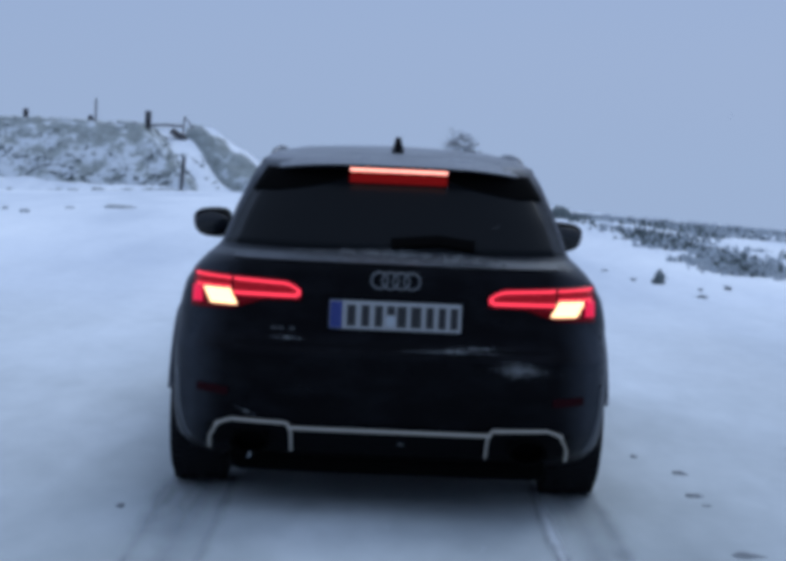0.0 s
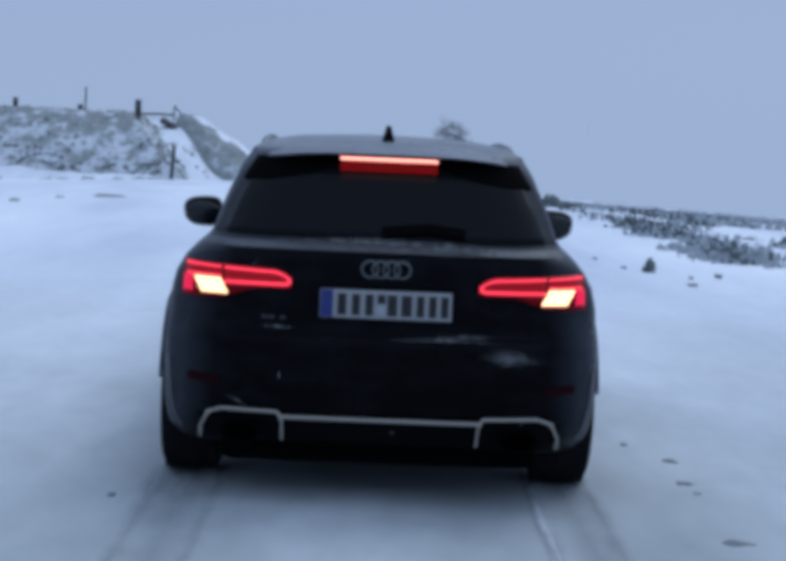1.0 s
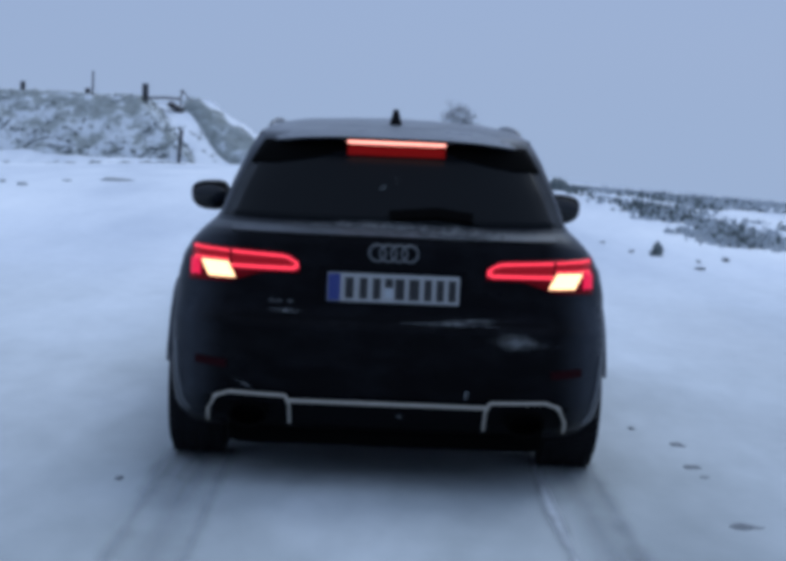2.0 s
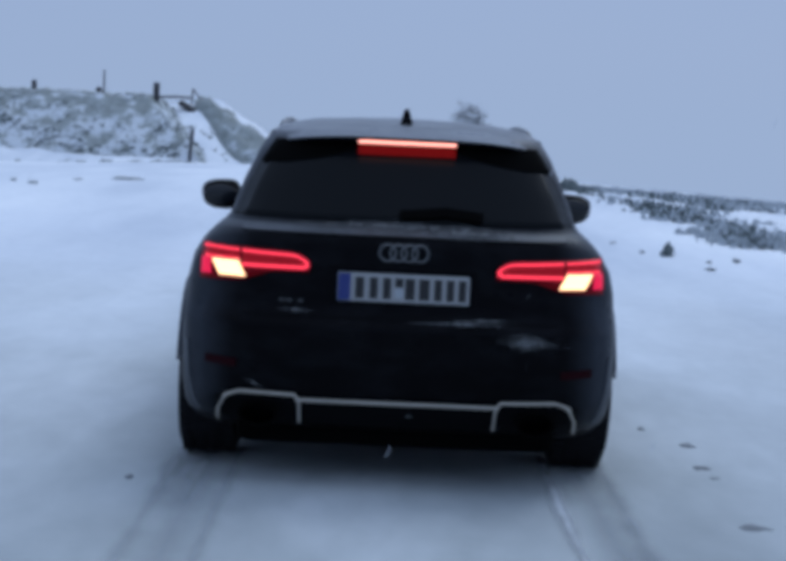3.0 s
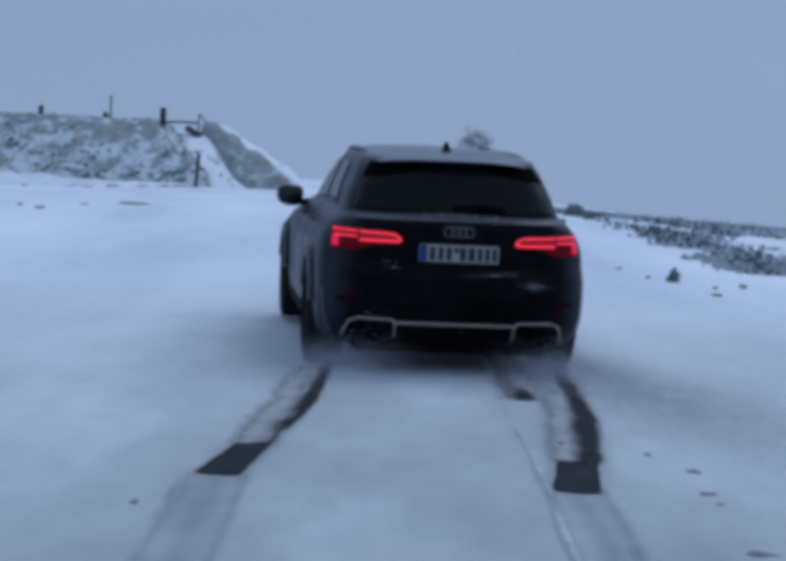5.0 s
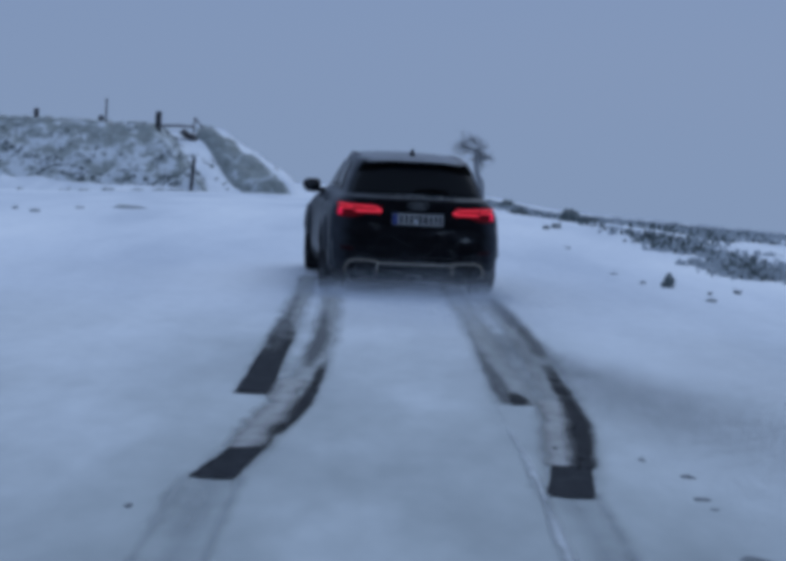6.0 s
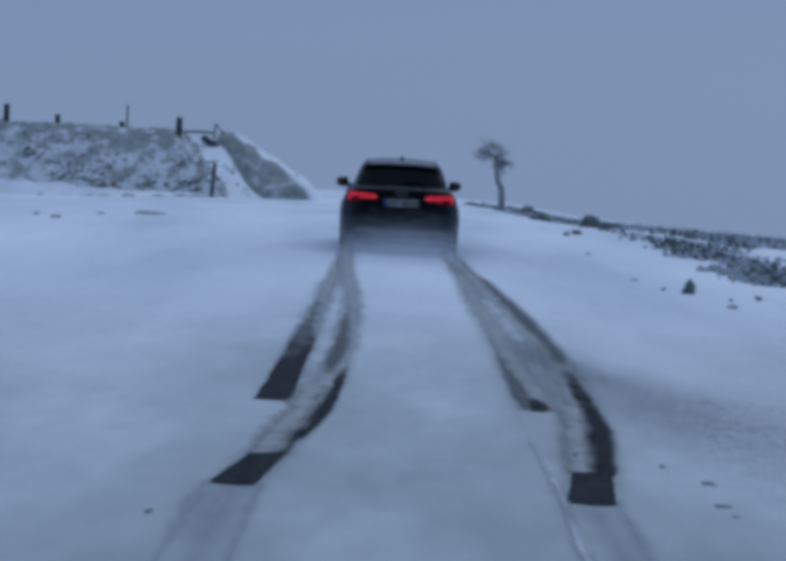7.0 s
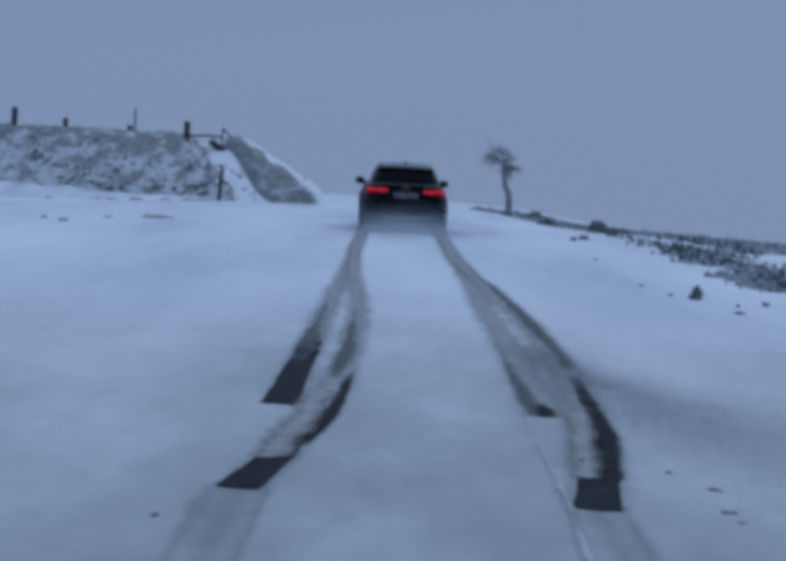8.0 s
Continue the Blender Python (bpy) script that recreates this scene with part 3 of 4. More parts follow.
def smear_mesh(pts, width, steps=8):
    """A thin film of wiped snow along a line of (x, z) on the tail (UV: across, along)."""
    line = []
    for (a, b), (c, d) in zip(pts, pts[1:]):
        line += [(a + (c - a) * i / steps, b + (d - b) * i / steps) for i in range(steps)]
    line.append(pts[-1])
    n, m = len(line), 5
    verts = [rear_point(x, z + width * (j / (m - 1) - 0.5), 0.012)[0] for x, z in line for j in range(m)]
    me = mesh_of("snow_smear", verts, [(i * m + j, (i + 1) * m + j, (i + 1) * m + j + 1, i * m + j + 1) for i in range(n - 1) for j in range(m - 1)], SMEAR)
    layer = me.uv_layers.new(name="across_along")
    for loop in me.loops:
        i, j = divmod(loop.vertex_index, m)
        layer.data[loop.index].uv = (j / (m - 1), i / (n - 1))
    return me


def build_car():
    car = tagged(new("car"), "black compact hatchback with snow dust on its tail, lights on", "car")
    body = part("body", body_mesh(), car, "black painted body dulled by road dirt")
    for s in (-1, 1):
        part("wheel_arch", arch_mesh(s, 0.0, 0.890), car)
        part("wheel_arch", arch_mesh(s, 2.63, 0.895), car)
    wheels = [build_wheel(car, s, yc) for s in (-1, 1) for yc in (0.0, 2.63)]
    # glass
    hw = lambda z: 0.665 - 0.135 * (z - 1.02) / 0.29 + 0.012 * math.sin(math.pi * (z - 1.02) / 0.30)
    part("rear_window", rear_panel("rear_window", lambda z: -hw(z), hw, 1.025, 1.318, 12, 24, 0.006, 0.012, GLASS), car, "dark tinted rear window")
    for s in (-1, 1):
        side = (lambda z: -hw(z) + 0.004, lambda z: -0.20 - 0.27 * ((1.322 - z) / 0.09) ** 2.5) if s < 0 else (lambda z: 0.20 + 0.27 * ((1.322 - z) / 0.09) ** 2.5, lambda z: hw(z) - 0.004)
        part("spoiler_blade", rear_panel("spoiler_blade", *side, 1.232, 1.322, 10, 10, 0.009, 0.006, NEAR_BLACK), car, "gloss black blade beside the rear window")
    wins = ((0.10, 0.80), (0.86, 1.52))
    for s in (-1, 1):
        for k, (a, b) in enumerate(wins):
            grid = []
            for i in range(9):
                z = 1.03 + 0.27 * i / 8
                lo = a + (0.20 * i / 8 if k == 0 else 0)
                hi = b + (0.28 * (1 - i / 8) ** 1.0 if k == 1 else 0)
                grid.append([side_point(s, lo + (hi - lo) * j / 8, z, 0.006) for j in range(9)])
            part("side_window", mesh_of("side_window", *solid(grid, 0.01), GLASS), car, "dark side window")
    grid = []
    for i in range(11):
        z = 1.02 + 0.33 * i / 10
        w = along(Z_W, z) * 0.93
        row = []
        for j in range(17):
            x = -w + 2 * w * j / 16
            y = along(Z_F, z) - along(Z_DF, z) * (1 - (1 - (abs(x) / along(Z_W, z)) ** 4) ** (1 / 3))
            row.append((Vector((x, y + 0.008, z + 0.006)), Vector((0, 0.66, 0.75))))
        grid.append(row)
    part("windscreen", mesh_of("windscreen", *solid(grid, 0.012), GLASS), car)
    # roof spoiler
    v, f = [], []
    for j in range(25):
        x = -0.548 + 1.096 * j / 24
        t = abs(x) / 0.548
        yb = -0.475 + 0.24 * t ** 5
        ym = 0.5 * (yb - 0.20)
        dz = -0.040 * t ** 3.5
        slim = 1 - 0.75 * t ** 6
        for y, z, thin in ((-0.20, 1.396, 0.0), (ym, 1.376, 0.0), (yb, 1.350, 0.0), (yb + 0.006, 1.350, 0.011), (ym - 0.02, 1.376, 0.051), (-0.20, 1.396, 0.066)):
            v.append((x, y, z + dz - thin * slim))
        if j:
            for q in range(6):
                a, b = (j - 1) * 6 + q, (j - 1) * 6 + (q + 1) % 6
                f.append((a, b, b + 6, a + 6))
    f += [tuple(range(6))[::-1], tuple(24 * 6 + q for q in range(6))]
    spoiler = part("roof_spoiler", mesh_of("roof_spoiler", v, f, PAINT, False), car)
    bar = part("brake_light_bar", bm_mesh("brake_light_bar", box_bm((0.385, 0.014, 0.011), (0, -0.472, 1.330), 0.003), BAR_GLOW), car, "glowing red high brake light")
    part("brake_lens", bm_mesh("brake_lens", box_bm((0.385, 0.006, 0.042), (0, -0.447, 1.300), 0.002), RED_DIM), bar)
    # roof rails, aerial
    for s in (-1, 1):
        ys = [-0.05 + 1.35 * i / 12 for i in range(13)]
        p = [(s * 0.515, y, 1.362 + 0.035 * math.sin(math.pi * i / 12) ** 0.4) for i, y in enumerate(ys)]
        part("roof_rail", mesh_of("roof_rail", *tube(p, 0.014), CHROME), car, "dull silver roof rail")
    fin = [(0, -0.10, 1.375), (0, -0.085, 1.41), (0, -0.055, 1.462), (0, -0.035, 1.466), (0, 0.01, 1.41), (0, 0.06, 1.385)]
    v = [(sx * (0.024 if q[2] < 1.42 else 0.010), q[1], q[2]) for sx in (-1, 1) for q in fin]
    f = [tuple(range(6)), tuple(range(11, 5, -1))] + [(i, i + 6, (i + 1) % 6 + 6, (i + 1) % 6) for i in range(6)]
    part("aerial", mesh_of("aerial", v, f, PLASTIC, False), car, "black shark-fin aerial")
    # mirrors
    for s in (-1, 1):
        b = bmesh.new()
        bmesh.ops.create_uvsphere(b, u_segments=20, v_segments=12, radius=1)
        for q in b.verts:
            x, y, z = q.co
            sg = lambda a, e: math.copysign(abs(a) ** e, a)
            q.co = (sg(x, 0.7) * 0.098 * (1 + 0.1 * z), sg(y, 0.8) * 0.075, sg(z, 0.7) * 0.076 * (1 - 0.14 * s * x))
            q.co += Vector((s * 0.90, 1.74, 1.0))
        shell = part("door_mirror", bm_mesh("door_mirror", b, PLASTIC, True), car, "black door mirror")
        part("mirror_foot", bm_mesh("mirror_foot", box_bm((0.14, 0.05, 0.05), (s * 0.77, 1.78, 0.955), 0.012), PLASTIC), shell)
        g = bmesh.new()
        bmesh.ops.create_uvsphere(g, u_segments=20, v_segments=10, radius=1, matrix=Matrix.Translation((s * 0.90, 1.682, 1.0)) @ Matrix.Diagonal((0.09, 0.024, 0.054, 1)))
        part("mirror_glass", bm_mesh("mirror_glass", g, MIRROR, True), shell)
    for s in (-1, 1):
        for y in (0.83, 1.80):
            grid = [[side_point(s, y + dy + (0.10 * max(0.0, 0.75 - z) if y < 1 else 0), z, 0.002) for dy in (-0.004, 0.004)] for z in np.linspace(0.42, 1.0, 16).tolist()]
            part("door_seam", mesh_of("door_seam", *solid(grid, 0.006), PLASTIC, False), car)
        for y in (0.48, 1.40):
            grid = [[side_point(s, y + 0.2 * u, 0.885 + 0.022 * q, 0.022 - 0.02 * abs(2 * u - 1) ** 3) for u in np.linspace(0, 1, 9).tolist()] for q in (0, 0.5, 1)]
            part("door_handle", mesh_of("door_handle", *solid(grid, 0.018), PAINT), car)
        grid = [[side_point(s, y, z, 0.02) for y in np.linspace(0.46, 2.18, 16).tolist()] for z in (0.21, 0.25, 0.29)]
        part("side_skirt", mesh_of("side_skirt", *solid(grid, 0.03), PLASTIC), car)
    lamps = [build_tail_light(car, s) for s in (-1, 1)]
    # bumper, plate, badges
    part("tailgate_seam", rear_ribbon("tailgate_seam", [(-0.60, 0.665), (0.60, 0.665)], 0.010, 0.002, 0.01, PLASTIC, 24), car)
    part("tailgate_lip", rear_ribbon("tailgate_lip", [(-0.62, 0.985), (0.62, 0.985)], 0.018, 0.008, 0.012, PAINT, 30), car)
    plate = part("number_plate", bm_mesh("number_plate", box_bm((0.50, 0.012, 0.108), (0.004, -0.79, 0.785), 0.004), PLATE), car, "white number plate with a blue end strip")
    part("plate_strip", bm_mesh("plate_strip", box_bm((0.046, 0.004, 0.102), (-0.2205, -0.798, 0.785)), PLATE_BLUE), plate)
    for x, w in ((-0.175, 0.045), (-0.120, 0.042), (-0.068, 0.042), (0.022, 0.05), (0.078, 0.055), (0.132, 0.040), (0.180, 0.040), (0.227, 0.040)):
        part("character_bar", bm_mesh("character_bar", box_bm((w * 0.72, 0.004, 0.080), (0.007 + x * 0.97, -0.798, 0.784)), INK), plate)
    for z, m in ((0.807, INK), (0.767, SEAL)):
        part("seal", bm_mesh("seal", box_bm((0.03, 0.004, 0.034), (-0.013, -0.798, z), 0.001), m), plate)
    part("plate_recess", bm_mesh("plate_recess", box_bm((0.56, 0.012, 0.14), (0, -0.782, 0.792), 0.004), PLASTIC), car)
    emblem = part("emblem", mesh_of("emblem", *tube([(-0.0615 + 0.031 * math.cos(w), -0.79, 0.919 + 0.031 * math.sin(w)) for w in np.linspace(0, 2 * math.pi, 25).tolist()], 0.0045, 6), CHROME), car, "chrome badge of linked rings")
    for k in range(1, 4):
        part("emblem_ring", mesh_of("emblem_ring", *tube([(-0.0615 + 0.041 * k + 0.031 * math.cos(w), -0.79, 0.919 + 0.031 * math.sin(w)) for w in np.linspace(0, 2 * math.pi, 25).tolist()], 0.0045, 6), CHROME), emblem)
    for x, w in ((-0.455, 0.022), (-0.428, 0.022), (-0.385, 0.02)):
        part("badge", rear_ribbon("badge", [(x - w / 2, 0.722), (x + w / 2, 0.722)], 0.013, 0.006, 0.008, BADGE, 2), car)
    # exhaust surrounds and trim line
    diff = part("diffuser", rear_panel("diffuser", lambda z: -0.70, lambda z: 0.70, 0.225, 0.345, 6, 30, 0.006, 0.02, PLASTIC), car, "black lower diffuser")
    # plain underside parts, added near-black to deepen the shadow beneath the car
    part("silencer", bm_mesh("silencer", box_bm((1.24, 0.34, 0.13), (0, -0.45, 0.205), 0.045), NEAR_BLACK), car, "black silencer under the tail")
    part("rear_axle", bm_mesh("rear_axle", box_bm((1.32, 0.16, 0.17), (0, 0.0, 0.215), 0.04), NEAR_BLACK), car)
    part("underbody", bm_mesh("underbody", box_bm((1.30, 1.90, 0.06), (0, 1.32, 0.19), 0.02), NEAR_BLACK), car)
    part("trim_line", rear_ribbon("trim_line", [(-0.375, 0.352), (0.375, 0.352)], 0.0058, 0.022, 0.01, TRIM, 20), diff, "thin silver trim line")
    for s in (-1, 1):
        # pale grey ribbon down each bumper corner
        part("bumper_edge", rear_ribbon("bumper_edge", [(s * 0.822, 0.54), (s * 0.812, 0.40), (s * 0.79, 0.31), (s * 0.765, 0.268)], 0.007, 0.006, 0.012, EDGE, 6), car, "pale grey edge of the bumper")
        pts = [(0.372, 0.262), (0.374, 0.345), (0.392, 0.368), (0.60, 0.372), (0.655, 0.352), (0.682, 0.30), (0.686, 0.252)]
        pts = [(s * a, b) for a, b in pts]
        part("exhaust_surround", rear_ribbon("exhaust_surround", pts, 0.0095, 0.024, 0.012, TRIM, 5), diff, "silver frame round the exhaust")
        pipe = ring_mesh("exhaust_pipe", [(-0.1, 0.05), (0.1, 0.05), (0.1, 0.043), (-0.1, 0.043)], NEAR_BLACK, 28)
        pipe.transform(pose(s * 0.53, -0.71, 0.285, 0, 0, 90) @ Matrix.Diagonal((1, 1.5, 1, 1)))
        part("exhaust_pipe", pipe, diff)
        part("reflector", rear_ribbon("reflector", [(s * 0.62, 0.475), (s * 0.74, 0.485)], 0.03, 0.006, 0.01, REFLECTOR, 6), car, "dull red bumper reflector")
    part("rear_wiper", rear_ribbon("rear_wiper", [(-0.02, 1.038), (0.16, 1.056), (0.30, 1.04)], 0.034, 0.03, 0.02, NEAR_BLACK, 6), car)
    # smears of snow wiped along the tail: line, width
    for pts, w in ((((-0.52, 0.998), (-0.2, 1.004), (0.2, 1.004), (0.54, 0.996)), 0.045), (((0.05, 0.992), (0.42, 0.986)), 0.05),
                   (((0.0, 0.650), (0.25, 0.657), (0.47, 0.650)), 0.022), (((0.18, 0.668), (0.47, 0.674)), 0.014), (((0.36, 0.600), (0.47, 0.598), (0.64, 0.590)), 0.070),
                   (((-0.47, 0.685), (-0.33, 0.682)), 0.020), (((-0.60, 0.425), (-0.50, 0.385)), 0.022), (((0.02, 0.30), (0.07, 0.30)), 0.02)):
        part("snow_smear", smear_mesh(pts, w), body, "soft smear of dirty snow")
    return car, wheels, lamps, bar


CAR, WHEELS, BRAKE_LAMPS, BRAKE_BAR = build_car()


# ---- banks, posts, tree ----
def heightfield(name, x0, x1, y0, y1, step, fn, mat, label):
    nx_, ny_ = int((x1 - x0) / step), int((y1 - y0) / step)
    v = []
    for j in range(ny_ + 1):
        for i in range(nx_ + 1):
            x, y = x0 + (x1 - x0) * i / nx_, y0 + (y1 - y0) * j / ny_
            v.append((x, y, ground_z(x, y) - 0.3 + fn(x, y)))
    f = [(j * (nx_ + 1) + i, j * (nx_ + 1) + i + 1, (j + 1) * (nx_ + 1) + i + 1, (j + 1) * (nx_ + 1) + i) for j in range(ny_) for i in range(nx_)]
    return tagged(new(name, mesh_of(name, v, f, mat)), label, "bank", kind="structure")


def ease(a, b, x):
    t = max(0.0, min(1.0, (x - a) / (b - a)))
    return t * t * (3 - 2 * t)


def rough(x, y, a=0.18):
    return a * noise.noise(Vector((x * 1.1, y * 1.1, 3))) + a * 0.6 * noise.noise(Vector((x * 3.1, y * 3.1, 9)))


def bank_left(x, y):
    top = 3.45 + 0.035 * max(0.0, -9 - x) - 0.02 * (x + 20)
    h = min((y - 90) * 0.75, top)
    h = min(h, max(0.0, (-7.95 - x) * 1.02))
    h *= 1 - ease(101, 108, y)
    return max(0.0, h) + (0.3 + rough(x, y) if h > 0.05 else 0)


def snow_ramp(x, y):
    h = min((y - 92) * 0.33, 3.1) * (1 - ease(-9.4, -6.4, x)) * ease(-15.5, -13, x)
    return max(0.0, h) + (0.3 + rough(x, y, 0.05) if h > 0.05 else 0)


def bank_right(x, y):
    top = max(0.0, min(3.35, 0.60 * (-3.9 - x) + 0.35, 1.3 * (-4.15 - x)))
    h = min((y - 97) * 0.9, top) * ease(-7.4, -5.9, x + min(3.6, y - 97) * 0.95)
    h *= 1 - ease(106, 112, y)
    return max(0.0, h) + (0.3 + rough(x, y, 0.26) if h > 0.05 else 0)


heightfield("bank", -40, -6, 88, 110, 0.25, bank_left, BANK, "rough grass bank with patches of snow")
def snow_drift(x, y):
    h = (0.72 * ease(-11.5, -22.0, x) + 0.25 * ease(-7.5, -11.0, x)) * ease(85.0, 90.5, y) * (1 - ease(92, 95, y))
    return h + (0.3 + rough(x, y, 0.05) + 1.2 * h * rough(x * 0.8, y * 0.8, 0.3) if h > 0.02 else 0)


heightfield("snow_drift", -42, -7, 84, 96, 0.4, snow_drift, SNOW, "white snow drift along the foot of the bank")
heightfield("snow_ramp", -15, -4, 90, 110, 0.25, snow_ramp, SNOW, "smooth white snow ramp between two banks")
heightfield("bank", -12, -3, 95, 114, 0.25, bank_right, MOUND, "grassy mound with a snowy crest")


heightfield("snow_lip", -12, -2, 96, 116, 0.3, lambda x, y: bank_right(x - 0.22, y - 1.2), SNOW, "white snow lip behind the grassy mound")


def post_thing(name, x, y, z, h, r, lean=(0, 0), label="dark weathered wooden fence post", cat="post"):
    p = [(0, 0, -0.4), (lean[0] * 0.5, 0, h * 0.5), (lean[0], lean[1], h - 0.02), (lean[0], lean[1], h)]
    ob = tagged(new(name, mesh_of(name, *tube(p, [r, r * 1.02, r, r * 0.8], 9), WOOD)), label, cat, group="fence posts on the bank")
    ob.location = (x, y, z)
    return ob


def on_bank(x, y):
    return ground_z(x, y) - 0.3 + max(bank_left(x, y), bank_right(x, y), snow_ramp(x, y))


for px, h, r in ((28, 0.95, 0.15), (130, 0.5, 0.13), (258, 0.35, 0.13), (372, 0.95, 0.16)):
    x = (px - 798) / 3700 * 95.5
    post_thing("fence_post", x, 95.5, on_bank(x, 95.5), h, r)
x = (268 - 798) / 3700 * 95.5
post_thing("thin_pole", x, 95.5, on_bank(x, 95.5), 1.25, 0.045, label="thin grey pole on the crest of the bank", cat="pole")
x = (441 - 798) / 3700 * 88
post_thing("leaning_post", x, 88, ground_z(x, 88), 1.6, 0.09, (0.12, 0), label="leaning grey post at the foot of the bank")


def build_tree():
    rnd = random.Random(5)
    tree = tagged(new("tree"), "small bare windswept tree with a dense twiggy crown", "tree")
    X, Y = 6.35, 106.0
    tree.location = (X, Y, ground_z(X, Y))
    part("trunk", mesh_of("trunk", *tube([(0, 0, -0.3), (0, 0, 0.8), (-0.06, 0, 1.3), (-0.26, 0, 1.62), (-0.36, 0, 2.2), (-0.46, 0, 3.1)], [0.22, 0.20, 0.19, 0.17, 0.15, 0.1], 10), BARK), tree)
    v, f = [], []

    def grow(p, d, r, n, lim):
        q = p
        pts, rad = [q], [r]
        for _ in range(4):
            d = (d + Vector((rnd.uniform(-.35, .35), rnd.uniform(-.35, .35), rnd.uniform(-.25, .25)))).normalized()
            q = q + d * n
            pts.append(q)
            rad.append(r * (1 - 0.2 * len(rad)))
        a, b = tube(pts, rad, 3)
        o = len(v)
        v.extend(a)
        f.extend([tuple(o + k for k in g) for g in b])
        if lim:
            for k in (1, 2, 3, 4, 4):
                if rnd.random() < 0.85:
                    w = Vector((rnd.uniform(-1, 1), rnd.uniform(-1, 1), rnd.uniform(-0.7, 0.9)))
                    grow(pts[k], (d * 0.5 + w).normalized(), r * 0.5, n * 0.72, lim - 1)

    for z, way, n in ((3.0, (-1, 0, 0.12), 0.18), (2.9, (-0.9, 0.2, -0.1), 0.15), (3.05, (-0.7, -0.2, 0.3), 0.15), (3.1, (-0.2, 0, 0.8), 0.10), (3.0, (0.3, 0, 0.7), 0.12),
                      (2.8, (0.9, 0, 0.1), 0.13), (2.65, (0.8, 0.2, -0.35), 0.13), (2.55, (0.7, -0.3, 0.1), 0.12), (2.7, (0.2, 0.6, 0.2), 0.11)):
        grow(Vector((-0.44, 0, z)), Vector(way).normalized(), 0.06, n, 4)
    tagged(part("crown", mesh_of("crown", v, f, BARK, False), tree), kind="stuff")


build_tree()


# ---- scrub and tufts ----
def clump(v, f, rnd, x, y, z, w, h, n, thick=1.0):
    """Ragged blades and twigs about one root."""
    for _ in range(n):
        a = rnd.uniform(0, 2 * math.pi)
        r = w * rnd.random() ** 0.5
        bx, by = x + r * math.cos(a), y + r * math.sin(a)
        hh = h * rnd.uniform(0.4, 1.0) * (1 - 0.5 * r / w)
        lx, ly = rnd.uniform(-0.5, 0.5) * hh, rnd.uniform(-0.5, 0.5) * hh
        t = rnd.uniform(0.06, 0.16) * (w + h) * thick
        c, s = math.cos(a * 3) * t, math.sin(a * 3) * t
        o = len(v)
        v += [(bx - c, by - s, z - 0.05), (bx + c, by + s, z - 0.05), (bx + lx + c * 0.6, by + ly + s * 0.6, z + hh * 0.7), (bx + lx * 1.4, by + ly * 1.4, z + hh)]
        f += [(o, o + 1, o + 2), (o, o + 2, o + 3)]


